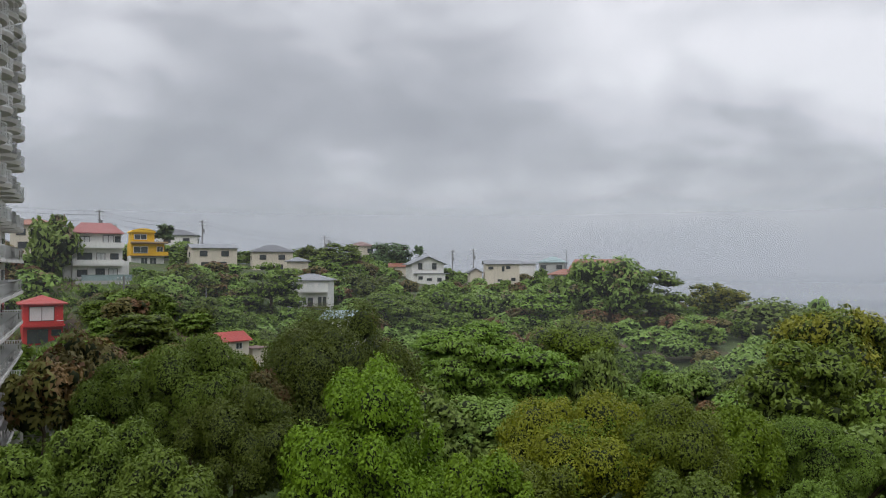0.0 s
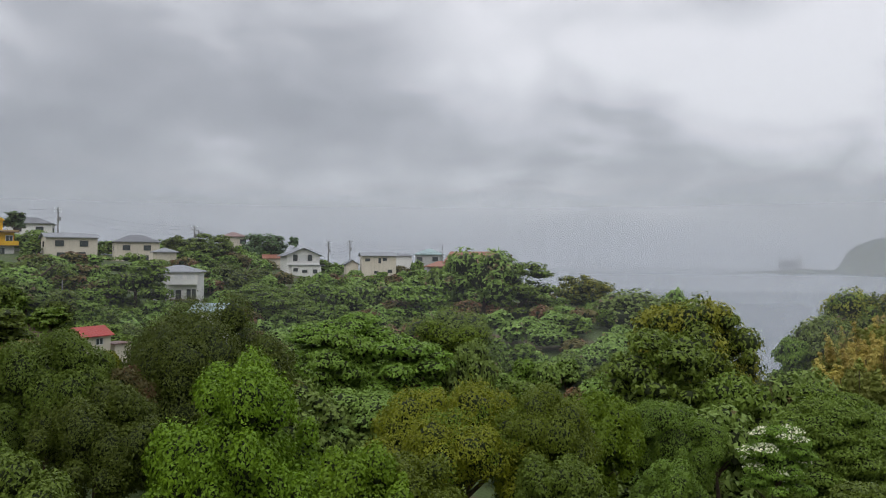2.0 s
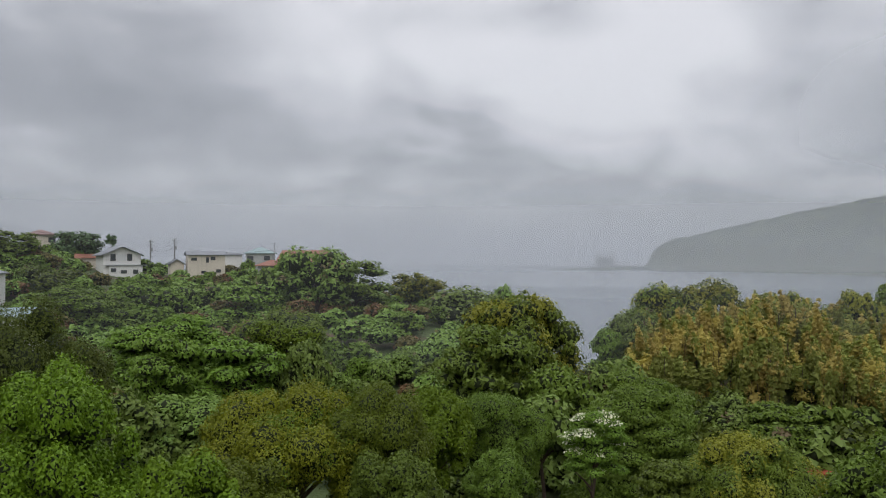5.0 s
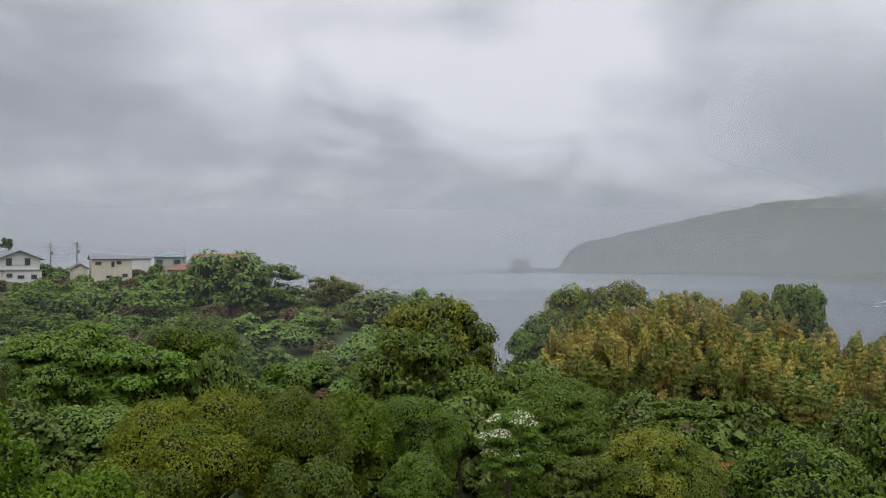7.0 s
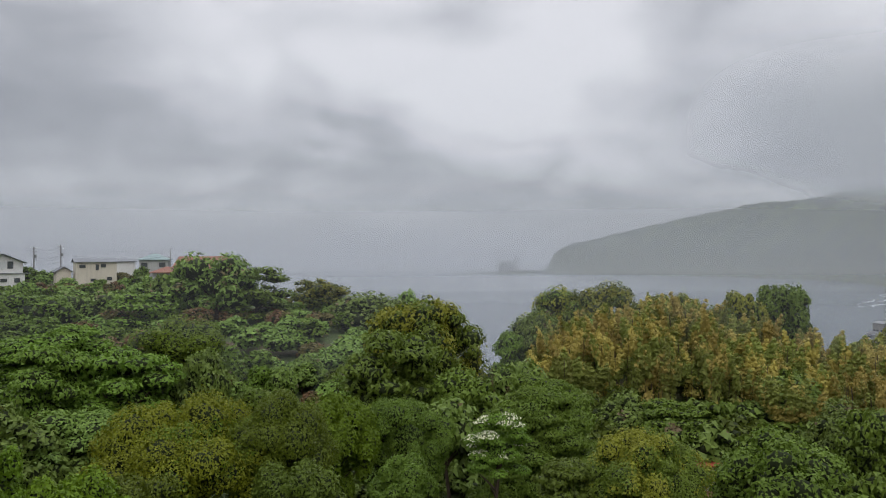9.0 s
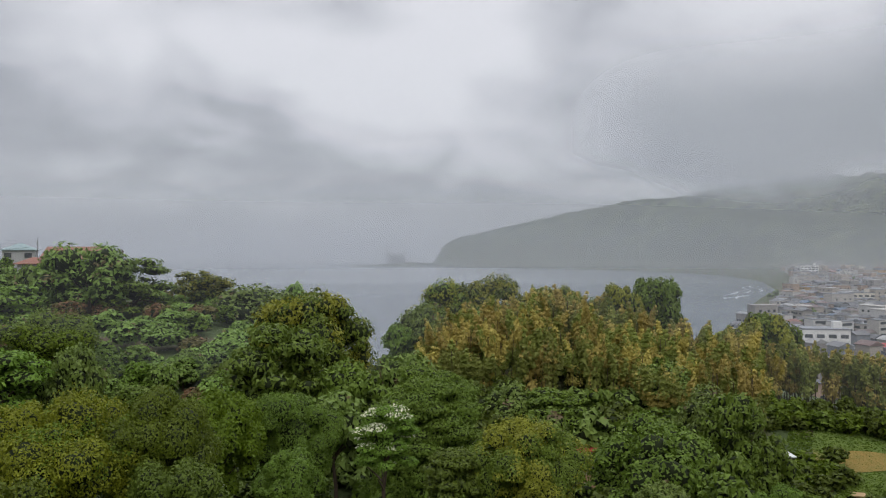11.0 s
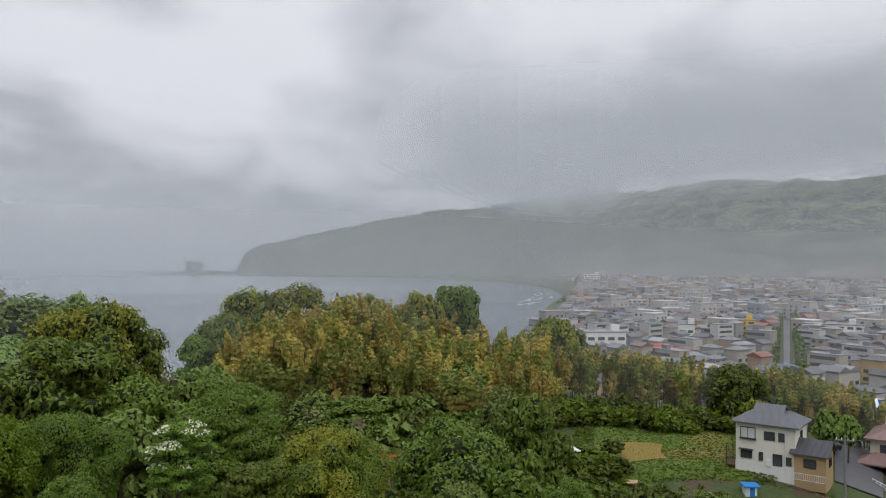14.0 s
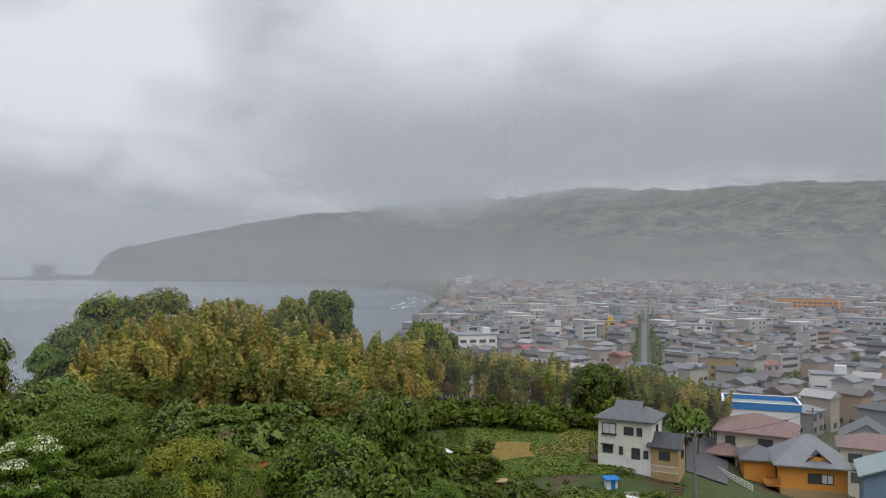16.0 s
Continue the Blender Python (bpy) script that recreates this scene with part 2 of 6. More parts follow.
# ---- geometry helpers ----
def mesh_of(name, bm, mat):
    me = bpy.data.meshes.new(name)
    bm.to_mesh(me)
    bm.free()
    for x in (mat if isinstance(mat, (list, tuple)) else [mat]):
        me.materials.append(x)
    return me


def part(name, bm, mat, parent, label=""):
    """Link a bmesh as one mesh object under a thing or a part."""
    ob = new(name, mesh_of(name, bm, mat))
    ob.parent = parent
    return tagged(ob, label)


def thing(name, m, label, category, group="", kind=""):
    ob = new(name)
    ob.empty_display_size = 0.3
    ob.matrix_world = m
    return tagged(ob, label, category, group, kind)


def box(bm, x, y, z, sx, sy, sz, rz=0.0, bevel=0.0):
    """A box with its middle at x, y and its foot at z."""
    r = bmesh.ops.create_cube(bm, size=1.0, matrix=pose(x, y, z + sz / 2, 0, 0, rz) @ Matrix.Diagonal((sx, sy, sz, 1)))
    if bevel:
        es = list({e for v in r["verts"] for e in v.link_edges})
        bmesh.ops.bevel(bm, geom=es, offset=bevel, segments=1, affect="EDGES")
    return bm


def boxes(*rows):
    bm = bmesh.new()
    for r in rows:
        box(bm, *r)
    return bm


def rod(bm, a, b, r0, r1=None, seg=7):
    a, b = Vector(a), Vector(b)
    d = b - a
    m = Matrix.Translation((a + b) / 2) @ d.to_track_quat("Z", "Y").to_matrix().to_4x4()
    bmesh.ops.create_cone(bm, cap_ends=True, segments=seg, radius1=r0, radius2=r0 if r1 is None else r1, depth=d.length, matrix=m)
    return bm


def solid(name, verts, faces, mat):
    me = bpy.data.meshes.new(name)
    me.from_pydata([tuple(map(float, v)) for v in verts], [], [tuple(map(int, f)) for f in faces])
    for x in (mat if isinstance(mat, (list, tuple)) else [mat]):
        me.materials.append(x)
    return me


# ---- the land ----
PLAN_AZ = (-40, -29, -22, -10, 5, 20, 33, 45, 60, 75, 95)
PLAN_R = (0, 40, 80, 120, 160, 200, 240, 300)
PLAN_Z = (
    (24, 24, 28, 34, 43, 46, 48, 48), (24, 24, 28, 33, 44, 46, 48, 48), (24, 24, 28, 38, 43, 46, 47, 48), (24, 24, 25, 29, 35, 43, 45, 44),
    (24, 24, 22, 26, 31, 36, 40, 34), (24, 23, 22, 25, 30, 33, 26, 8), (24, 22, 21, 23, 15, 3, -3, -3),
    (23, 21, 19, 29, 24, 7, -3, -3), (22, 20, 18, 23, 19, 7, 2, 2), (22, 20, 21, 21.6, 11, 5, 3, 3), (22, 20, 18, 11, 7, 5, 3, 3))


def ease(f):
    f = min(1.0, max(0.0, f))
    return f * f * (3 - 2 * f)


def near_land(az, r):
    az = min(94.99, max(-40.0, az))
    r = min(r, 299.9)
    i = max(j for j, a in enumerate(PLAN_AZ[:-1]) if a <= az)
    j = int(np.searchsorted(PLAN_R, r, side="right")) - 1
    u = ease((az - PLAN_AZ[i]) / (PLAN_AZ[i + 1] - PLAN_AZ[i]))
    v = ease((r - PLAN_R[j]) / (PLAN_R[j + 1] - PLAN_R[j])) * 0.5 + 0.5 * (r - PLAN_R[j]) / (PLAN_R[j + 1] - PLAN_R[j])
    a = PLAN_Z[i][j] * (1 - v) + PLAN_Z[i][j + 1] * v
    b = PLAN_Z[i + 1][j] * (1 - v) + PLAN_Z[i + 1][j + 1] * v
    return a * (1 - u) + b * u


def coast(r):
    """The bearing at which the far land begins, metres out."""
    return float(np.interp(r, (300, 600, 800, 1000, 1300, 1700, 2200, 2600, 2900, 3300), (54, 57.2, 59.0, 60.6, 60.0, 57.5, 48, 40, 36.5, 37.8)))


def far_land(az, r):
    side = az - coast(r)
    if side < 0 or az > 200:
        return -3.0
    beach = ease(side * r * 0.0174 / 45.0)
    flat = 2.6 + min(16.0, max(0.0, r - 650) * 0.022)
    steep = float(np.interp(az, (36.6, 37.2, 38.2, 40, 43, 47, 52, 58, 64, 72, 80, 86, 95, 120), (-0.4, 0.5, 1.1, 1.6, 2.25, 3.1, 3.9, 4.6, 5.0, 5.9, 5.6, 6.2, 5.8, 7)))
    top = float(np.interp(az, (33, 40, 50, 60, 70, 80, 95), (2950, 3000, 2900, 2600, 2300, 2100, 2000)))
    foot = float(np.interp(az, (33, 45, 55, 60, 70, 80, 95), (2650, 2250, 1750, 1330, 1240, 1250, 1300)))
    f = max(0.0, (r - foot) / (top - foot))
    rise = (r * math.tan(radians(steep)) + 24) * (math.sin(min(1, f) * math.pi / 2) ** 1.1 if f > 0 else 0) * max(0.1, 1 - 0.8 * max(0.0, f - 1))
    x, y = polar(az, r)
    if f > 0:
        rise *= 1 + 0.09 * noise.noise((x / 260, y / 260, 4.0)) * min(1, f * 3)
        rise += (9 * noise.noise((x / 60, y / 60, 1.0)) + 6 * noise.noise((x / 19, y / 19, 2.0))) * min(1, f * 6)
    return -3 + (flat + 3) * beach + rise * beach


def land(az, r):
    """The ground's height."""
    if az > 200:
        az -= 360
    f = ease((r - 230) / 120)
    z = 0.0
    if f < 1:
        x, y = polar(az, r)
        # the garden lies a terrace below the field
        terrace = 1.7 * ease((93.5 - r) / 3.5) * ease((r - 60) / 10) * ease((az - 62) / 5) * ease((84 - az) / 4)
        z = near_land(az, r) - terrace + 0.5 * noise.noise((x / 9, y / 9, 0)) * min(1, r / 30)
    if f > 0:
        far = far_land(az, r) if az > -20 else -3.0
        if az < 22:
            far = max(far, near_land(az, 299) * (1 - ease((r - 300) / 300)) - 3 * ease((r - 300) / 300))
        z = z * (1 - f) + far * f
    return z


def bearing(x, y):
    return math.degrees(math.atan2(x, y)), math.hypot(x, y)


def land_xy(x, y):
    return land(*bearing(x, y))


azs = [-40 + 0.5 * i for i in range(281)] + [100 + 5 * i for i in range(1, 44)]
rs = [4.0] + [8.0 + 4 * i for i in range(75)] + list(np.geomspace(320, 4950, 110))
verts = [(*polar(a, r), land(a, r)) for a in azs for r in rs]
nr = len(rs)
faces, woods = [], []
for i in range(len(azs)):
    for j in range(nr - 1):
        a, b = i * nr, ((i + 1) % len(azs)) * nr
        faces.append((a + j, a + j + 1, b + j + 1, b + j))
        mid = verts[a + j]
        woods.append(1 if rs[j] > 1000 and mid[2] > 24 else 0)
me = solid("ground", verts, faces, [M["ground"], M["woods"]])
me.polygons.foreach_set("material_index", woods)
me.polygons.foreach_set("use_smooth", [True] * len(faces))
tagged(new("ground", me), "grassy hillside, valley floor and misty wooded mountains", "ground", kind="structure")

bm = bmesh.new()
bmesh.ops.create_circle(bm, cap_ends=True, segments=96, radius=4980)
sea = new("water", mesh_of("water", bm, M["sea"]))
tagged(sea, "grey calm bay under an overcast sky", "sea", kind="structure")


# ---- mist over the bay, painted on upright sheets ----
def mist_material(name, thin, thick, lift, low, base, full, cap, sink=0.0):
    """A pale see-through sheet whose opacity paints the haze: it gathers over lift metres above the water (thicker to
    the far side of the bay), thins out upwards by low;
    cloud hangs from base to full height."""
    m, k = material(name)
    pos = place_of(k)
    s = k.n("ShaderNodeSeparateXYZ")
    k.link(pos, s.inputs[0])
    wob = k.math("MULTIPLY", k.math("SUBTRACT", k.noise(pos, 0.0038, 5, 0.55), 0.5), 130.0)
    z = s.outputs[2]
    # the cloud sinks lowest where it drifts over the saddle of the range
    side = k.math("DIVIDE", k.math("SUBTRACT", k.math("ARCTAN2", s.outputs[0], s.outputs[1]), radians(61)), radians(9))
    dip = k.math("POWER", 2.718, k.math("MULTIPLY", k.math("MULTIPLY", side, side), -1.0))
    zc = k.math("ADD", k.math("ADD", z, wob), k.math("MULTIPLY", dip, sink))

    def slope(v, a, b, lo=0.0, hi=1.0):
        n = k.n("ShaderNodeMapRange")
        n.interpolation_type = "SMOOTHSTEP"
        k.link(v, n.inputs[0])
        for i, q in enumerate((a, b, lo, hi)):
            n.inputs[i + 1].default_value = q
        return n.outputs[0]
    # thins out upwards without an edge
    high = k.math("DIVIDE", z, 0.5 * low)
    fade = k.math("POWER", 2.718, k.math("MULTIPLY", k.math("MULTIPLY", high, high), -1.0))
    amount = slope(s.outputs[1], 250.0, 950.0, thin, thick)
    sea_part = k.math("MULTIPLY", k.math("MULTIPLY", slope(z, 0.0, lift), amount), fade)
    along = slope(k.math("ARCTAN2", s.outputs[0], s.outputs[1]), radians(41), radians(56))
    cloud_part = k.math("MULTIPLY", k.math("MULTIPLY", k.math("MULTIPLY", slope(zc, base, full), slope(z, full + 40, full + 330, 1.0, 0.0)), cap), along)
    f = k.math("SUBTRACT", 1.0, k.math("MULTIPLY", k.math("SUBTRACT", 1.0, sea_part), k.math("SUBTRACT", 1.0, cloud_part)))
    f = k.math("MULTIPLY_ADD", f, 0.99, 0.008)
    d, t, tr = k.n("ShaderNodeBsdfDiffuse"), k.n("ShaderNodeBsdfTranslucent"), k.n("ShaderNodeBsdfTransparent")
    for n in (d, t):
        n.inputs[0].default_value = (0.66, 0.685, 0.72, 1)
    both, out = k.n("ShaderNodeMixShader"), k.n("ShaderNodeMixShader")
    k.link(d.outputs[0], both.inputs[1])
    k.link(t.outputs[0], both.inputs[2])
    k.link(f, out.inputs[0])
    k.link(tr.outputs[0], out.inputs[1])
    k.link(both.outputs[0], out.inputs[2])
    k.link(out.outputs[0], k.n("ShaderNodeOutputMaterial").inputs[0])
    return m


def mist(r, a0, a1, *density):
    bm = bmesh.new()
    height = 45 + r * 0.52
    cols = []
    for i in range(61):
        x, y = polar(a0 + (a1 - a0) * i / 60, r)
        cols.append((bm.verts.new((x, y, -2)), bm.verts.new((x, y, height))))
    for (a, b), (c, d) in zip(cols, cols[1:]):
        bm.faces.new((a, c, d, b))
    ob = new("mist", mesh_of("mist", bm, mist_material("mist_%d" % r, *density)))
    ob.visible_shadow = False
    tagged(ob, "thin grey see-through sheet painting misty haze over bay and town", "mist", "mist banks", "stuff")


# denser sheets farther out paint distance haze; the one at 1750 carries cloud
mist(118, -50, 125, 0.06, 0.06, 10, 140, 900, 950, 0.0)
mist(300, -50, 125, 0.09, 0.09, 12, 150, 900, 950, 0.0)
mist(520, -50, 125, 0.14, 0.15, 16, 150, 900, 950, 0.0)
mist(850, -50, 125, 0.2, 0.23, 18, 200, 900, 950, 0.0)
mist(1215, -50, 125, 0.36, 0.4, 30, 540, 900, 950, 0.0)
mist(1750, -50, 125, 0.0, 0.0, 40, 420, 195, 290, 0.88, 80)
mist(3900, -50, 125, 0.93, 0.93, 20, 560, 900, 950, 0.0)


# ---- trees ----
rng = np.random.default_rng(7)


def leaf_arrays(centres, normals, size, rnd, droop=0.0, slim=0.42):
    """Small pointed leaf sprays, facing about the given way: one triangle each."""
    n = len(centres)
    nor = normals + rnd.normal(0, 0.42, (n, 3))
    nor /= np.linalg.norm(nor, axis=1)[:, None]
    t = rnd.normal(0, 1, (n, 3))
    t[:, 2] -= droop
    t -= nor * np.sum(t * nor, axis=1)[:, None]
    t /= np.linalg.norm(t, axis=1)[:, None]
    b = np.cross(nor, t)
    s = size * rnd.uniform(0.55, 1.4, (n, 1))
    v = np.stack([centres - t * s * 0.5 + b * s * slim, centres - t * s * 0.4 - b * s * slim, centres + t * s * 0.7 - nor * s * 0.15], 1)
    return v.reshape(-1, 3)


def ball_points(n, rnd, low=-0.35):
    p = rnd.normal(0, 1, (n * 3, 3))
    p /= np.linalg.norm(p, axis=1)[:, None]
    return p[p[:, 2] > low][:n]


ICO = bmesh.new()
bmesh.ops.create_icosphere(ICO, subdivisions=1, radius=1.0)
ICO_V = np.array([v.co[:] for v in ICO.verts])
ICO_F = np.array([[v.index for v in f.verts] for f in ICO.faces])
ICO.free()


def crown_mesh(name, lobes, per_area, size, mats, rnd, droop=0.0, flower=0.0, least=12):
    """A crown of lobes (x, y, z, rx, rz): leaf sprays over the outside of each, a core inside, for most kinds coloured
    dark as the crown's inner shade.
    """
    vs, core_v, core_f = [], [], []
    kinds = []
    mid = np.array([q[:3] for q in lobes])
    rad = np.array([(q[3], q[3], q[4]) for q in lobes])
    for i, (x, y, z, rx, rz) in enumerate(lobes):
        area = 4 * math.pi * ((rx * rx) ** 0.8 + 2 * (rx * rz) ** 0.8) / 3
        n = max(least, int(area * 0.7 * per_area))
        d = ball_points(n, rnd, -0.45)
        shell = np.where(rnd.random((len(d), 1)) < 0.12, rnd.uniform(1.0, 1.25, (len(d), 1)), rnd.uniform(0.8, 1.06, (len(d), 1)))
        c = d * np.array([rx, rx, rz]) * shell + np.array([x, y, z])
        # sprays deep inside another lobe never see light
        deep = np.linalg.norm((c[:, None, :] - mid[None]) / rad[None], axis=2)
        deep[:, i] = 9.0
        keep = deep.min(axis=1) > 0.78
        if keep.sum() < 4:
            keep[:4] = True
        d, c = d[keep], c[keep]
        nor = d / np.array([rx, rx, rz])
        nor /= np.linalg.norm(nor, axis=1)[:, None]
        nor[:, 2] += 0.4
        vs.append(leaf_arrays(c, nor, size, rnd, droop, 0.3 if droop > 0.6 else 0.42))
        kinds.append((rnd.random(len(d)) < 0.55) & (d[:, 2] > 0.15) & (rnd.random() < flower))
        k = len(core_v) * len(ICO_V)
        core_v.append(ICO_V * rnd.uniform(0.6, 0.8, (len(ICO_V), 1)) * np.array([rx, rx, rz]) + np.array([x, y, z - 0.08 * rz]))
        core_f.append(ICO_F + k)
    lv = np.concatenate(vs)
    cv = np.concatenate(core_v)
    cf = np.concatenate(core_f)
    tri = np.arange(len(lv)).reshape(-1, 3)
    allv = np.concatenate([lv, cv])
    allf = np.concatenate([tri, cf + len(lv)])
    me = bpy.data.meshes.new(name)
    me.vertices.add(len(allv))
    me.vertices.foreach_set("co", allv.ravel())
    me.loops.add(len(allf) * 3)
    me.loops.foreach_set("vertex_index", allf.ravel().astype(np.int32))
    me.polygons.add(len(allf))
    me.polygons.foreach_set("loop_start", np.arange(0, len(allf) * 3, 3, dtype=np.int32))
    for m in mats:
        me.materials.append(m)
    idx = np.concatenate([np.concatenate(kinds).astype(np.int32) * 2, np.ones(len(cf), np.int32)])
    me.polygons.foreach_set("material_index", idx)
    me.update(calc_edges=True)
    return me


def dome_lobes(rnd, n, flat=0.75, lobe=0.3, floor=-0.25, upright=1.0):
    """Lobes over a dome of radius 1 whose top is at 1 (times flat) over its middle."""
    out = [(0, 0, 0.08, 0.62, 0.62 * flat)]
    for d in ball_points(n, rnd, floor):
        r = lobe * rnd.uniform(0.5, 1.5)
        s = 1 - r * rnd.uniform(0.3, 1.15)
        out.append((d[0] * s, d[1] * s, d[2] * s * flat, r, r * rnd.uniform(0.7, 0.95) * upright))
    return out


def layer_lobes(rnd, n):
    """Flat sprays of foliage in tiers."""
    out = [(0, 0, -0.05, 0.6, 0.42)]
    for _ in range(n):
        z = rnd.uniform(-0.75, 0.72)
        reach = math.sqrt(max(0.05, 1 - (max(z, 0) / 0.8) ** 2)) * rnd.uniform(0.55, 0.95)
        a = rnd.uniform(0, 2 * math.pi)
        r = rnd.uniform(0.2, 0.36)
        out.append((math.cos(a) * reach * (1 - r * 0.5), math.sin(a) * reach * (1 - r * 0.5), z, r, r * rnd.uniform(0.3, 0.5)))
    return out


def pine_lobes(rnd, n):
    return [(rnd.normal(0, 0.36), rnd.normal(0, 0.36), rnd.uniform(-0.3, 0.75), rnd.uniform(0.2, 0.38), rnd.uniform(0.12, 0.24)) for _ in range(n)]


def bamboo_lobes(rnd, n):
    """A clump twice as tall as wide: each leaning culm carries tufts that widen below its nodding tip."""
    out = [(0, 0, -0.9, 0.55, 0.9)]
    for _ in range(n):
        a, base = rnd.uniform(0, 6.28), 0.75 * math.sqrt(rnd.random())
        x, y, top = base * math.cos(a), base * math.sin(a), rnd.uniform(0.7, 1.85)
        lean = rnd.uniform(0.05, 0.3)
        for i, rx in enumerate((0.12, 0.2, 0.25, 0.27, 0.25)):
            out.append((x + math.cos(a) * lean * (1 - i * 0.5), y + math.sin(a) * lean * (1 - i * 0.5), top - 0.12 - i * 0.27,
                        rx * rnd.uniform(0.75, 1.25), rx * rnd.uniform(0.75, 1.1)))
    return out


# kind: crown height over width, leaf size in metres, leaves per square metre, lobes, droop
KINDS = {
    "bright": (0.98, 0.36, 11, lambda g: dome_lobes(g, 64, 0.95, 0.19, -0.95, 1.5), 0.3),
    "maple": (0.9, 0.34, 10.5, lambda g: dome_lobes(g, 52, 0.85, 0.24, -0.95, 1.1), 0.3),
    "layer": (0.8, 0.34, 10.5, lambda g: layer_lobes(g, 76), 0.5),
    "yellow": (0.85, 0.34, 10.5, lambda g: dome_lobes(g, 52, 0.8, 0.24, -0.9), 0.3),
    "gold": (0.7, 0.33, 11, lambda g: dome_lobes(g, 64, 0.62, 0.2, -0.8), 0.2),
    "camphor": (0.85, 0.34, 11, lambda g: dome_lobes(g, 66, 0.8, 0.21, -0.9), 0.2),
    "dark": (0.85, 0.38, 8.5, lambda g: dome_lobes(g, 50, 0.8, 0.28, -0.95), 0.3),
    "brown": (0.9, 0.38, 8.5, lambda g: dome_lobes(g, 50, 0.8, 0.27, -0.95), 0.5),
    "pine": (1.0, 0.4, 9.0, lambda g: pine_lobes(g, 34), 0.0),
    "dogwood": (1.0, 0.34, 9.0, lambda g: layer_lobes(g, 46), 0.3),
    "bamboo": (2.0, 0.3, 13.0, lambda g: bamboo_lobes(g, 10), 0.35),
}
WORDS = {
    "bright": ("broadleaf tree with fresh bright green spring leaves", "tree"), "maple": ("rounded broadleaf tree with mid green leaves", "tree"),
    "layer": ("spreading tree with tiered sprays of green leaves", "tree"), "yellow": ("broadleaf tree with yellow-green young leaves", "tree"),
    "gold": ("broad domed tree with golden green flowering top", "tree"), "camphor": ("billowing domed evergreen tree with yellow-green new growth", "tree"),
    "dark": ("dark green evergreen tree on the hillside", "tree"), "brown": ("brownish green tree with withered reddish leaves", "tree"),
    "pine": ("dark pine with ragged crown on the ridge", "pine"), "dogwood": ("tree with tiers of creamy white blossom", "flowering tree"),
    "bamboo": ("golden brown bamboo clump with drooping plumes", "bamboo"),
}
CROWNS = {}


def crown_for(kind, size_class, variant, far=0):
    """Crowns are shared between trees of a kind: classes by width, so that leaves keep their real size."""
    key = (kind, size_class, variant, far)
    if key not in CROWNS:
        g = np.random.default_rng(abs(hash_of(kind)) + 17 * variant + size_class)
        ratio, leaf, per, make, droop = KINDS[kind]
        half = size_class / 2
        lobes = [(x * half, y * half, z * half, rx * half, rz * half) for x, y, z, rx, rz in make(g)][:(99, 99, 40, 16)[far]]
        grow = (0.36, 0.98, 1.8, 2.7)[far]
        # crown cores take the painted shade colour, bamboo its leaf colour
        mats = [LEAF[kind], LEAF[kind] if kind == "bamboo" else M["core_shade"]] + ([LEAF["petal"]] if kind == "dogwood" else [])
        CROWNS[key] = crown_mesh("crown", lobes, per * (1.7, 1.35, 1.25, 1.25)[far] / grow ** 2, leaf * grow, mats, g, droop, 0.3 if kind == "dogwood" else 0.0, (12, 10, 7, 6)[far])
    return CROWNS[key]


def hash_of(s):
    return sum((i + 3) * ord(c) for i, c in enumerate(s))


TREES = []
CULM = mesh_of("culm", rod(bmesh.new(), (0, 0, 0), (0, 0, 1), 0.06, 0.03, 6), M["bark"])
tree_count = [0]


def trunk_mesh(height, radius, spread, g):
    """A tapered, slightly bent trunk that forks into limbs."""
    bm = bmesh.new()
    p = Vector((0, 0, -1.0))
    r = radius
    for i in range(4):
        q = Vector((g.normal(0, 0.12) * i * 0.4, g.normal(0, 0.12) * i * 0.4, -1.0 + (height + 1) * (i + 1) / 4))
        rod(bm, p, q, r, r * 0.85, 7)
        p, r = q, r * 0.85
    for i in range(5):
        a = i * 1.26 + g.uniform(-0.4, 0.4)
        s = Vector((0, 0, height * g.uniform(0.65, 0.95)))
        mid = s + Vector((math.cos(a) * spread * 0.3, math.sin(a) * spread * 0.3, spread * 0.3))
        tip = s + Vector((math.cos(a) * spread * 0.62, math.sin(a) * spread * 0.62, spread * 0.55))
        rod(bm, s, mid, radius * 0.45, radius * 0.3, 5)
        rod(bm, mid, tip, radius * 0.3, radius * 0.12, 5)
    return bm


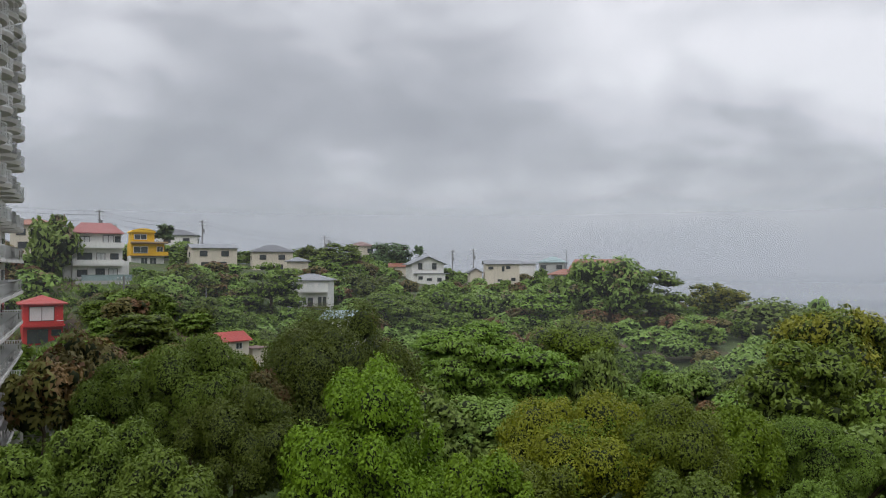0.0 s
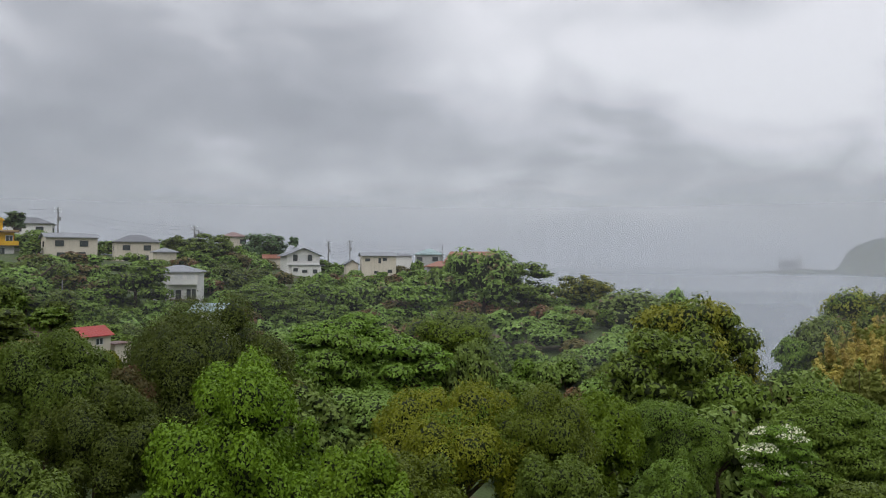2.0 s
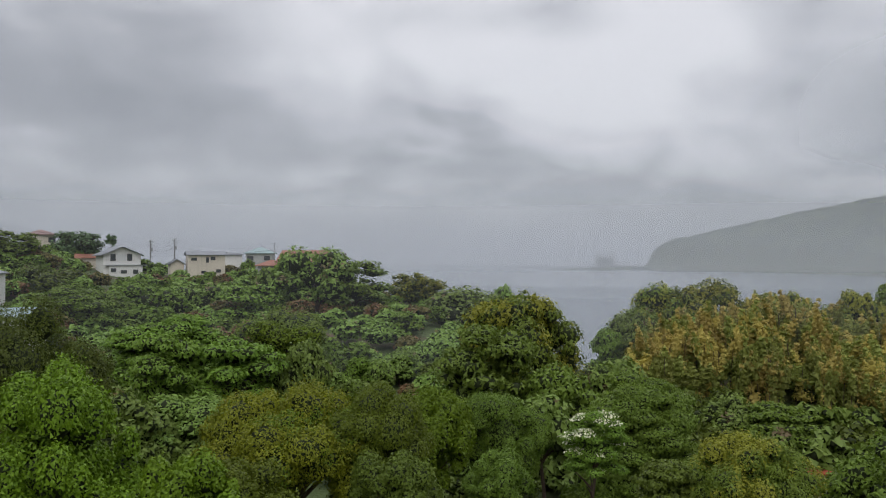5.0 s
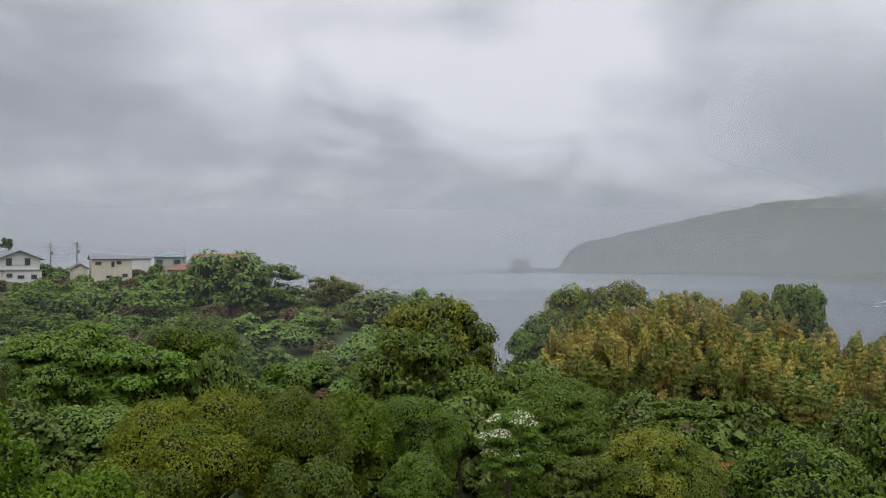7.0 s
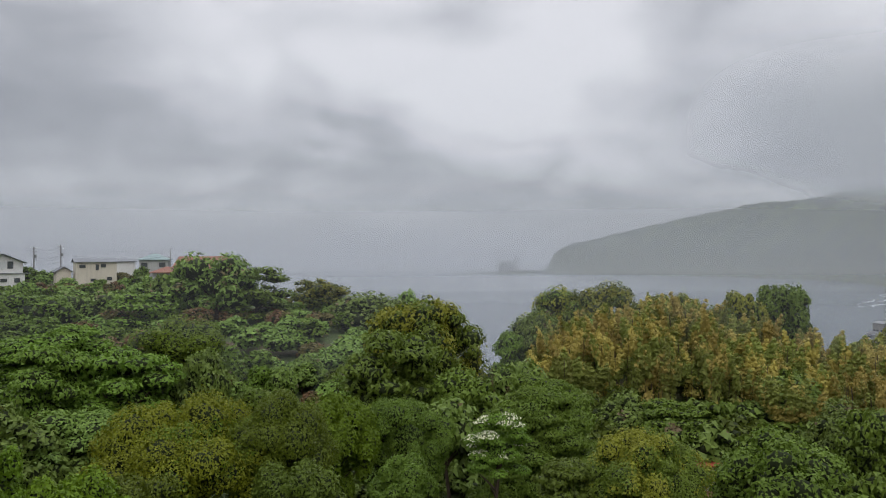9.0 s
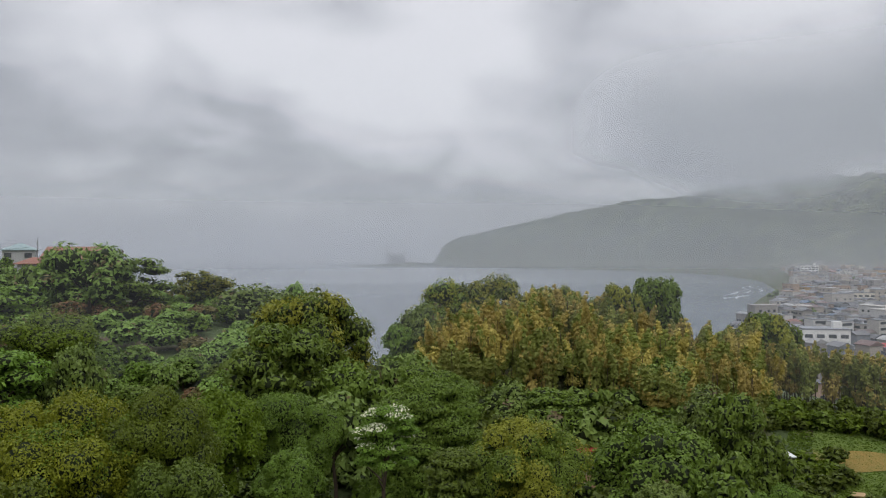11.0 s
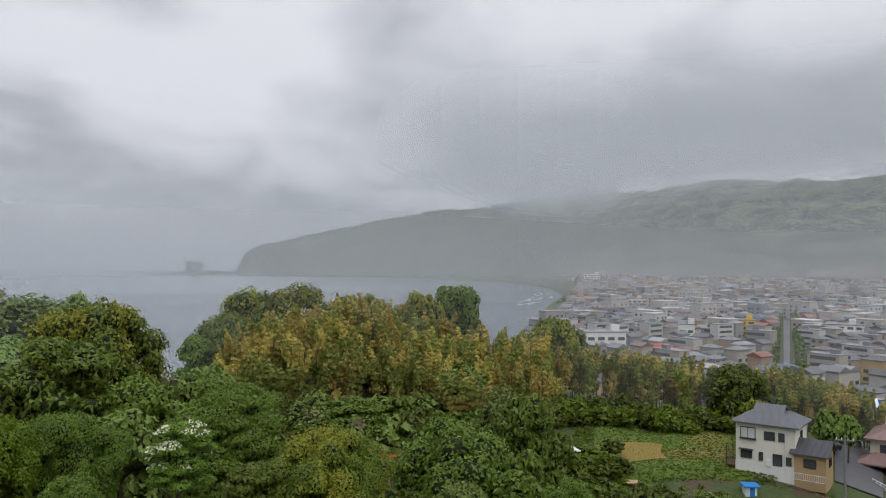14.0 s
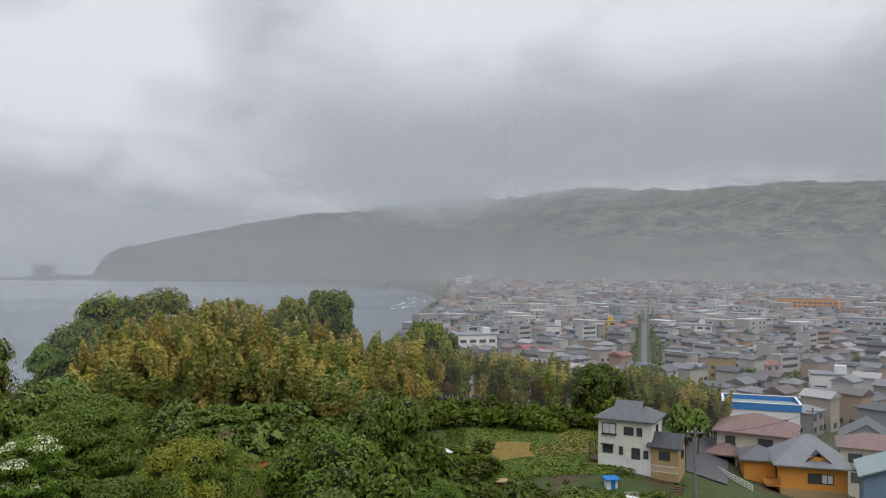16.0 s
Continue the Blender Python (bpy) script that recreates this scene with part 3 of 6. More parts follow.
def tree(kind, az, r, top, width, group="trees of the valley", name="tree", joined=None):
    """A tree at a bearing and distance, with its crown's top height and width in metres."""
    x, y = polar(az, r)
    z0 = land(az, r)
    ratio = KINDS[kind][0]
    tree_count[0] += 1
    cls = min((3, 5, 8, 12, 16), key=lambda c: abs(c - width))
    crown = crown_for(kind, cls, tree_count[0] % 2, 0 if r < 63 and name == "tree" else 1 if r < 152 and joined is None else 2 if r < 240 else 3)
    s = width / cls
    co = np.empty(len(crown.vertices) * 3)
    crown.vertices.foreach_get("co", co)
    peak = float(co[2::3].max()) * 0.9
    # the crown reaches down towards the ground, as in a thicket
    tall = (top - z0 - 0.8) / (0.78 * width)
    sz = s * min(1.25 if r < 68 else 1.7, max(0.75, tall)) if kind not in ("pine", "bamboo") else s
    if kind == "bamboo":
        sz = s * (top - z0) / (1.85 * width)
        mid = top - peak * sz
    else:
        mid = top - peak * sz
    height = max(0.6, mid - z0 - 0.15 * width)
    g = np.random.default_rng(tree_count[0])
    if joined is not None:
        joined.append((kind, crown, pose(x, y, mid, 0, 0, g.uniform(0, 360)) @ Matrix.Diagonal((s, s, sz, 1))))
        TREES.append((x, y, width / 2))
        return None
    t = thing("bamboo_clump" if kind == "bamboo" else name, pose(x, y, z0, 0, 0, g.uniform(0, 360)), *WORDS[kind], group)
    if kind == "bamboo":
        for i in range(5):
            a = i * 1.3
            culm = new("culm", CULM)
            culm.parent = t
            culm.matrix_basis = pose(0.25 * width * math.cos(a), 0.25 * width * math.sin(a), -0.5, 4 * math.sin(a), -4 * math.cos(a)) @ Matrix.Diagonal((1, 1, (top - z0) * 0.85, 1))
    else:
        part("trunk", trunk_mesh(height, 0.03 * width + 0.05, width * 0.5, g), M["bark"], t)
    c = new("crown", crown)
    c.parent = t
    c.matrix_basis = Matrix.Translation((0, 0, mid - z0)) @ Matrix.Diagonal((s, s, sz, 1))
    TREES.append((x, y, width / 2))
    return t


def join_crowns(name, label, category, rows):
    """Far crowns that nobody could count: one mesh for each leaf colour."""
    t = thing(name, Matrix(), label, category, kind="stuff")
    for kind in sorted({k for k, _, _ in rows}):
        vs, fs, slots, n = [], [], [], 0
        for k, me, m in rows:
            if k != kind:
                continue
            co = np.empty(len(me.vertices) * 3)
            me.vertices.foreach_get("co", co)
            ix = np.empty(len(me.loops), np.int32)
            me.loops.foreach_get("vertex_index", ix)
            mm = np.array(m)
            vs.append(co.reshape(-1, 3) @ mm[:3, :3].T + mm[:3, 3])
            fs.append(ix + n)
            slot = np.empty(len(me.polygons), np.int32)
            me.polygons.foreach_get("material_index", slot)
            slots.append(slot)
            n += len(me.vertices)
        v, f = np.concatenate(vs), np.concatenate(fs)
        me = bpy.data.meshes.new("foliage")
        me.vertices.add(len(v))
        me.vertices.foreach_set("co", v.ravel())
        me.loops.add(len(f))
        me.loops.foreach_set("vertex_index", f)
        me.polygons.add(len(f) // 3)
        me.polygons.foreach_set("loop_start", np.arange(0, len(f), 3, dtype=np.int32))
        me.materials.append(LEAF[kind])
        # cores in the dark colour that paints the crowns' inner shade
        me.materials.append(M["core_shade"])
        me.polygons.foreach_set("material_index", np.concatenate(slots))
        me.update(calc_edges=True)
        o = new("foliage", me)
        o.parent = t
        tagged(o, kind="stuff")




def free(x, y, room, keep=()):
    return all((x - a) ** 2 + (y - b) ** 2 > (room + c * 0.5) ** 2 for a, b, c in TREES) and all((x - a) ** 2 + (y - b) ** 2 > (room + c) ** 2 for a, b, c in keep)


# houses that look over the scrub: bearing, half width in degrees, distance, lowest height in sight
VIEWS = ((-24.7, 2.0, 156, 41.8), (-21.5, 1.4, 200, 45.2), (-28.0, 1.6, 127, 34.6), (-9.9, 1.9, 165, 36.6), (-15.7, 2.0, 108, 32.8), (-17.0, 1.7, 192, 46.2),
         (-12.6, 1.7, 214, 46.8), (-1.4, 1.7, 222, 41.0), (4.7, 1.7, 226, 42.0), (8.4, 1.1, 242, 43.2), (47.5, 1.7, 88, 20.6))


def hides(az, r, top, width):
    """Whether a bush would stand before one of those houses."""
    return any(r < rr and abs(az - a) < hw + math.degrees(width / 2 / r) and (top - 45) / r > (z - 45) / rr for a, hw, rr, z in VIEWS)


# ---- buildings ----
def gable(w, d, z, rise, over=0.5, thick=0.16, along="x"):
    """A gable roof with its ridge along x (or y)."""
    bm = bmesh.new()
    if along == "y":
        w, d = d, w
    hw, hd = w / 2 + over, d / 2 + over
    drop = rise * over / (d / 2)
    prof = [(-hd, z - drop), (0, z + rise), (hd, z - drop), (hd, z - drop - thick), (0, z + rise - thick), (-hd, z - drop - thick)]
    ends = []
    for x in (-hw, hw):
        ends.append([bm.verts.new((x, y, h) if along == "x" else (y, x, h)) for y, h in prof])
    n = len(prof)
    for i in range(n):
        bm.faces.new((ends[0][i], ends[0][(i + 1) % n], ends[1][(i + 1) % n], ends[1][i]))
    for e in ends:
        bm.faces.new((e[0], e[1], e[4], e[5]))
        bm.faces.new((e[1], e[2], e[3], e[4]))
    bmesh.ops.recalc_face_normals(bm, faces=bm.faces)
    return bm


def hip(w, d, z, rise, over=0.5, thick=0.18, ridge=None, x=0.0, y=0.0):
    bm = bmesh.new()
    hw, hd = w / 2 + over, d / 2 + over
    rl = max(0.0, (w - d) / 2) if ridge is None else ridge / 2
    low = [bm.verts.new((x + sx * hw, y + sy * hd, z - thick)) for sx, sy in ((-1, -1), (1, -1), (1, 1), (-1, 1))]
    mid = [bm.verts.new((x + sx * hw, y + sy * hd, z)) for sx, sy in ((-1, -1), (1, -1), (1, 1), (-1, 1))]
    a, b = bm.verts.new((x - rl - 0.01, y, z + rise)), bm.verts.new((x + rl + 0.01, y, z + rise))
    bm.faces.new(low[::-1])
    for i in range(4):
        bm.faces.new((low[i], low[(i + 1) % 4], mid[(i + 1) % 4], mid[i]))
    bm.faces.new((mid[0], mid[1], b, a))
    bm.faces.new((mid[1], mid[2], b))
    bm.faces.new((mid[2], mid[3], a, b))
    bm.faces.new((mid[3], mid[0], a))
    bmesh.ops.recalc_face_normals(bm, faces=bm.faces)
    return bm


def gable_end(w, d, z, rise, along="x"):
    """The wall triangles under a gable roof."""
    bm = bmesh.new()
    if along == "y":
        w, d = d, w
    rise *= 0.97
    for x in (-w / 2, w / 2 - 0.2):
        tri = []
        for xx in (x, x + 0.2):
            tri.append([bm.verts.new((xx, yy, h) if along == "x" else (yy, xx, h)) for yy, h in ((-d / 2, z - 0.02), (d / 2, z - 0.02), (0, z + rise - 0.12))])
        p, q = tri
        bm.faces.new(p[::-1])
        bm.faces.new(q)
        for i in range(3):
            bm.faces.new((p[i], p[(i + 1) % 3], q[(i + 1) % 3], q[i]))
    bmesh.ops.recalc_face_normals(bm, faces=bm.faces)
    return bm


def gables(h, mat, w, d, z, rise, along="x", shift=(0, 0, 0), name="gable_wall"):
    """The two gable walls of a house, each a part."""
    for keep in (0, 1):
        bm = gable_end(w, d, z, rise, along)
        axis = 0 if along == "x" else 1
        gone = [v for v in bm.verts if (v.co[axis] > 0) == bool(keep)]
        bmesh.ops.delete(bm, geom=gone, context="VERTS")
        bm.transform(Matrix.Translation(shift))
        part(name, bm, M[mat], h)


SIDES = {"f": 0, "r": 90, "b": 180, "l": 270}


def window(house, w, d, side, u, z, ww, hh, frame_mat="white_frame", blind=False, sill=False, cx=0.0, cy=0.0):
    """A window on a side of a house of plan w by d: u along the wall from its middle, z its sill. A frame of bars, a pane, a mullion."""
    dist = (d if side in "fb" else w) / 2
    m = Matrix.Translation((cx, cy, 0)) @ pose(0, 0, 0, 0, 0, SIDES[side])
    bm = boxes((u - ww / 2, -dist - 0.03, z, 0.09, 0.14, hh), (u + ww / 2, -dist - 0.03, z, 0.09, 0.14, hh),
               (u, -dist - 0.03, z - 0.06, ww + 0.09, 0.16, 0.09), (u, -dist - 0.03, z + hh - 0.03, ww + 0.09, 0.16, 0.09))
    if ww > 0.9:
        box(bm, u, -dist - 0.025, z + 0.02, 0.07, 0.12, hh - 0.04)
    bm.transform(m)
    f = part("window", bm, M[frame_mat], house)
    bm = boxes((u, -dist - 0.012, z + 0.02, ww - 0.06, 0.05, hh - 0.04))
    bm.transform(m)
    part("pane", bm, M["curtain" if blind else "glass"], f)
    if sill:
        bm = boxes((u, -dist - 0.16, z - 0.14, ww + 0.3, 0.3, 0.08))
        bm.transform(m)
        part("sill", bm, M[frame_mat], f)
    return f


def railing(parent, x0, x1, y, z, h=1.0, mat="white_frame", solid_panel=False, step=0.25, name="railing"):
    bm = bmesh.new()
    n = max(1, round((x1 - x0) / step))
    if solid_panel:
        box(bm, (x0 + x1) / 2, y, z, x1 - x0, 0.1, h)
        box(bm, (x0 + x1) / 2, y, z + h, x1 - x0 + 0.06, 0.16, 0.06)
    else:
        box(bm, (x0 + x1) / 2, y, z + h - 0.05, x1 - x0, 0.06, 0.06)
        box(bm, (x0 + x1) / 2, y, z + 0.06, x1 - x0, 0.05, 0.05)
        for i in range(n + 1):
            box(bm, x0 + (x1 - x0) * i / n, y, z, 0.035, 0.035, h)
    return part(name, bm, M[mat], parent)


HOUSES = []


def site(name, az, r, z, turn, label, category="house", group="hillside houses", room=7.0):
    """A building's base at a bearing and distance; its front looks at the eye, turned by some degrees."""
    x, y = polar(az, r)
    HOUSES.append((x, y, room))
    return thing(name, pose(x, y, z, 0, 0, -az + turn), label, category, group)


def body(h, w, d, z0, z1, mat="white_wall", foot=4.0, x=0.0, y=0.0, name="wall", label=""):
    return part(name, boxes((x, y, z0 - foot, w, d, z1 - z0 + foot)), M[mat], h, label)


def simple_house(az, r, z, turn, w, d, floors, wall, roof, label, shape="hip", rise=1.5, wins=(), frame_mat="dark_frame", along="x", over=0.5, room=7.0):
    h = site("house", az, r, z, turn, label, room=room)
    top = floors * 2.75
    body(h, w, d, 0, top, wall)
    if shape == "hip":
        part("roof", hip(w, d, top + 0.15, rise, over), M[roof], h)
    else:
        part("roof", gable(w, d, top + 0.1, rise, over, along=along), M[roof], h)
        gables(h, wall, w, d, top, rise, along)
    for side, u, zz, ww, hh in wins:
        window(h, w, d, side, u, zz, ww, hh, frame_mat)
    return h


def big_red_roof_house():
    h = site("house", -24.7, 156, 42.4, 6, "three-storey white house with rose red mansard roof", room=8)
    body(h, 8.4, 7, 0, 6.2, "white_wall")
    body(h, 7.6, 6.4, 6.2, 8.7, "white_wall", 0.0, 0.2, 0.3, "upper_wall")
    bm = hip(7.8, 6.8, 8.75, 2.0, 0.55, ridge=5.2)
    part("roof", bm, M["roof_rose"], h, "rose red tiled roof")
    part("chimney", boxes((3.4, 1.0, 9.2, 0.6, 0.6, 1.2)), M["wood"], h)
    for z in (2.9, 6.1):
        s = part("balcony", boxes((0, -4.1, z - 0.2, 8.6, 1.5, 0.22)), M["white_wall"], h)
        bm = boxes((0, -4.8, z, 8.6, 0.14, 0.85), (-4.25, -4.1, z, 0.12, 1.4, 0.85), (4.25, -4.1, z, 0.12, 1.4, 0.85))
        part("parapet", bm, M["white_wall"], s)
    for u, zz, ww, hh, b in ((-2.6, 0.7, 1.6, 1.2, 0), (0.4, 0.2, 1.5, 1.9, 0), (2.6, 0.2, 1.5, 1.9, 1), (-2.2, 3.2, 2.4, 1.8, 0), (0.5, 3.3, 1.4, 1.7, 1), (2.8, 3.9, 1.4, 1.0, 0), (-2.2, 6.5, 1.7, 1.5, 1), (1.8, 6.4, 1.8, 1.9, 1), (3.4, 6.6, 0.9, 1.5, 0)):
        window(h, 8.4 if zz < 6 else 8.0, 7 if zz < 6 else 5.9, "f", u, zz, ww, hh, "dark_frame", bool(b))
    part("side_wall", boxes((-4.9, -1.0, -3, 1.2, 4, 6.4)), M["white_wall"], h)
    part("side_wall", boxes((4.9, -0.6, -3, 1.2, 4, 6.6)), M["white_wall"], h)
    part("terrace_wall", boxes((0.8, -6.6, -4, 9.5, 0.3, 4.0)), M["concrete"], h)
    railing(h, -3.0, 5.4, -6.6, 0.0, 1.0, "roof_teal", True)


def yellow_house():
    h = site("house", -21.5, 200, 44.9, 8, "bright yellow three-storey house with curved roof")
    body(h, 7.6, 7, 0, 2.6, "white_wall", name="lower_wall")
    body(h, 7.6, 7, 2.6, 5.8, "yellow_wall", 0)
    body(h, 5.2, 6, 5.8, 8.3, "yellow_wall", 0, -1.0, 0.2, "upper_wall")
    bm = bmesh.new()
    n = 10
    rows = []
    for y in (-3.3, 3.6):
        top = [(-1.0 + 2.9 * math.cos(math.pi * (1 - i / n)), y, 8.25 + 1.0 * math.sin(math.pi * i / n)) for i in range(n + 1)]
        rows.append([bm.verts.new(p) for p in top])
    for i in range(n):
        bm.faces.new((rows[0][i], rows[0][i + 1], rows[1][i + 1], rows[1][i]))
    for r in rows:
        bm.faces.new(r)
    bmesh.ops.recalc_face_normals(bm, faces=bm.faces)
    part("roof", bm, M["yellow_wall"], h, "curved yellow roof")
    for z in (2.6, 5.7):
        s = part("balcony", boxes((0.3, -3.9, z - 0.15, 8.6, 1.2, 0.2)), M["wood"], h)
        part("parapet", boxes((2.9, -4.4, z, 3.4, 0.1, 1.0) if z < 4 else (0.3, -4.4, z, 8.4, 0.1, 0.35)), M["yellow_wall" if z < 4 else "tan_wall"], s)
    for u, zz, ww, hh in ((-1.6, 3.3, 3.2, 1.5), (-1.6, 6.6, 2.8, 1.2), (-2.6, 0.4, 1.5, 1.7), (-0.8, 0.4, 1.5, 1.7), (1.2, 0.4, 1.5, 1.7), (2.8, 3.5, 1.4, 1.3)):
        window(h, 7.6, 7 if zz < 6 else 5.6, "f", u, zz, ww, hh, "white_frame", u < -2)


def red_house():
    h = site("house", -27.95, 127, 33.6, 4, "bright red two-storey house with red hipped roof")
    body(h, 5.2, 6, 0, 5.9, "red_wall")
    part("roof", hip(5.2, 6, 6.0, 1.1, 0.6), M["roof_red"], h)
    s = part("balcony", boxes((0, -3.6, 2.7, 5.5, 1.3, 0.25)), M["red_wall"], h)
    railing(s, -2.55, 2.55, -4.2, 2.9, 0.5, "red_wall", True)
    window(h, 5.2, 6, "f", -0.2, 3.5, 3.2, 2.0, "dark_frame", True)
    window(h, 5.2, 6, "f", -0.7, 0.3, 2.6, 1.9, "dark_frame", False)
    window(h, 5.2, 6, "f", 1.7, 1.3, 1.2, 0.8, "dark_frame")
    part("air_conditioner", boxes((2.1, -3.9, 2.95, 0.8, 0.3, 0.6)), M["sheet_white"], h)


def white_hill_house():
    h = site("house", -9.9, 165, 35.6, -12, "tall white house with grey hipped roof and balcony")
    body(h, 8.6, 7, 0, 6.4, "white_wall", 6)
    part("roof", hip(8.6, 7, 6.5, 1.3, 0.55), M["roof_grey"], h)
    s = part("balcony", boxes((1.4, -4.0, 3.9, 5.6, 1.1, 0.2)), M["white_wall"], h)
    railing(s, -1.4, 4.2, -4.5, 4.05, 0.9, "white_frame", True)
    s = part("lower_balcony", boxes((1.6, -4.0, 0.7, 6.0, 1.2, 0.2)), M["wood"], h)
    railing(s, -1.3, 4.5, -4.55, 0.85, 0.8, "wood")
    for u, zz, ww, hh in ((-2.6, 4.7, 1.2, 1.0), (0.6, 4.3, 1.6, 1.6), (3.0, 4.3, 1.6, 1.6), (-3.5, 1.2, 0.5, 1.2), (-2.8, 1.2, 0.5, 1.2), (-2.1, 1.2, 0.5, 1.2), (-0.6, 1.4, 0.5, 1.0), (0.6, 1.0, 1.0, 1.7), (2.6, 1.0, 0.7, 1.9), (3.6, 1.0, 0.7, 1.9)):
        window(h, 8.6, 7, "f", u, zz, ww, hh, "dark_frame" if zz < 3 else "white_frame", zz > 4.2 and u > 0)


def ridge_gable_house():
    h = site("house", -1.4, 222, 40.2, 14, "white two-storey house with grey gable roof on the ridge")
    body(h, 9.5, 8, 0, 5.6, "white_wall")
    part("roof", gable(9.5, 8, 5.7, 2.0, 0.9, along="y"), M["roof_grey"], h)
    gables(h, "white_wall", 9.5, 8, 5.6, 2.0, "y")
    part("lower_roof", boxes((1.0, -4.6, 2.6, 10.5, 1.2, 0.16)), M["roof_grey"], h)
    part("porch_wall", boxes((0.8, -4.4, -3, 8.4, 0.9, 5.6)), M["white_wall"], h)
    for u, zz, ww, hh in ((-2.3, 3.9, 1.2, 1.7), (1.9, 3.9, 1.2, 1.7), (-2.4, 1.0, 1.2, 0.8), (0.2, 0.6, 1.4, 0.7), (3.2, 0.4, 1.2, 1.0)):
        window(h, 9.5, 8 if zz > 3 else 9.8, "f", u, zz, ww, hh, "dark_frame")
    window(h, 9.5, 8, "f", -0.2, 3.9, 2.6, 1.6, "white_frame", True)


def orange_roof_house():
    h = site("house", 11.6, 198, 40.5, -20, "old house with weathered orange tiled roofs among trees", room=9)
    body(h, 11, 8, 0, 3.9, "grey_wall")
    part("roof", gable(11, 8, 4.0, 2.3, 0.9, along="x"), M["roof_orange"], h)
    gables(h, "cream_wall", 11, 8, 3.9, 2.3)
    part("porch_roof", hip(6, 5, 2.4, 1.4, 0.5, x=-8.0, y=-3.0), M["roof_orange"], h)
    part("porch_wall", boxes((-8.0, -3.0, -3, 5.6, 4.6, 5.3)), M["grey_wall"], h)
    for u in (-4, -1, 2, 5):
        window(h, 11, 8, "f", u, 1.0, 1.6, 1.4, "dark_frame")


def small_red_roof_house():
    h = site("house", -15.8, 108, 33.1, 35, "small cream house with bright red gable roof")
    h.scale = (0.72, 0.72, 0.72)
    body(h, 5.6, 5, 0, 2.7, "cream_wall")
    part("roof", gable(5.6, 5, 2.75, 1.3, 0.5, along="x"), M["roof_red"], h)
    gables(h, "cream_wall", 5.6, 5, 2.7, 1.3)
    part("awning", boxes((3.2, 0, 2.1, 1.0, 3.6, 0.1)), M["sheet_white"], h)
    window(h, 5.6, 5, "r", 0, 0.6, 2.6, 1.4, "white_frame", True)
    window(h, 5.6, 5, "f", 0.5, 0.9, 1.4, 1.1, "white_frame")
    part("annexe", boxes((5.2, -1, -3, 3.4, 3.4, 3.6)), M["cream_wall"], h)
    part("annexe_roof", boxes((5.2, -1, 0.62, 4.0, 4.2, 0.16)), M["roof_brown"], h)


big_red_roof_house()
yellow_house()
red_house()
white_hill_house()
ridge_gable_house()
orange_roof_house()
small_red_roof_house()
W2 = (("f", -2.6, 3.5, 1.7, 1.2), ("f", 2.4, 3.5, 1.7, 1.2), ("f", -2.2, 0.7, 1.8, 1.3), ("f", 1.8, 0.7, 1.8, 1.4), ("l", 0, 3.4, 1.4, 1.1), ("r", 0, 3.4, 1.4, 1.1))
simple_house(-17.0, 192, 43.9, 10, 10.5, 7, 2, "cream_wall", "roof_grey", "cream two-storey house with flat grey roof", "gable", 0.9, W2)
simple_house(-19.3, 226, 48.0, -6, 10.5, 8, 2, "white_wall", "roof_slate", "white house with slate pyramid roof on the hill", "hip", 1.7, W2)
simple_house(-12.8, 214, 43.3, 5, 10.8, 8, 2, "cream_wall", "roof_slate", "low cream house with slate hipped roof", "hip", 1.9, W2)
simple_house(-10.9, 196, 43.4, 15, 4.5, 4, 1, "cream_wall", "roof_grey", "small outbuilding with grey hipped roof", "hip", 1.0)
simple_house(-6.2, 242, 45.8, 10, 6.5, 6, 2, "cream_wall", "roof_brown", "cream house with brownish roof behind trees", "hip", 1.4, W2[:2])
simple_house(-3.4, 232, 42.2, 0, 5, 5, 1, "cream_wall", "roof_orange", "small cream shed with orange roof", "gable", 0.9)
simple_house(4.4, 226, 40.2, 6, 10, 7.5, 2, "cream_wall", "roof_grey", "long white house with shallow grey roof", "gable", 1.0, (("f", -3.4, 3.9, 1.4, 0.7), ("f", 0.2, 3.3, 0.7, 1.4), ("f", 1.7, 4.0, 1.2, 0.8), ("f", -0.8, 0.3, 1.2, 0.6), ("f", 3.2, 0.5, 1.2, 0.8)))
simple_house(6.3, 250, 40.2, 6, 5.5, 5, 2, "white_wall", "roof_grey", "white house corner with grey roof behind another", "hip", 0.9)
simple_house(8.3, 242, 40.6, -8, 8, 7, 2, "grey_wall", "roof_teal", "grey house with pale teal pyramid roof", "hip", 1.8, W2[:2])
simple_house(2.4, 226, 40.5, 10, 3.6, 4, 1, "cream_wall", "roof_slate", "small shed with dark gable roof", "gable", 1.1, along="y")
simple_house(-7.4, 128, 31.0, -20, 6, 5, 2, "white_wall", "roof_teal", "white house half hidden behind trees", "gable", 1.0, W2[:2])
simple_house(-28.4, 182, 48.0, 0, 9, 7, 2, "cream_wall", "roof_orange", "wide cream house behind the trees", "hip", 1.4, W2)


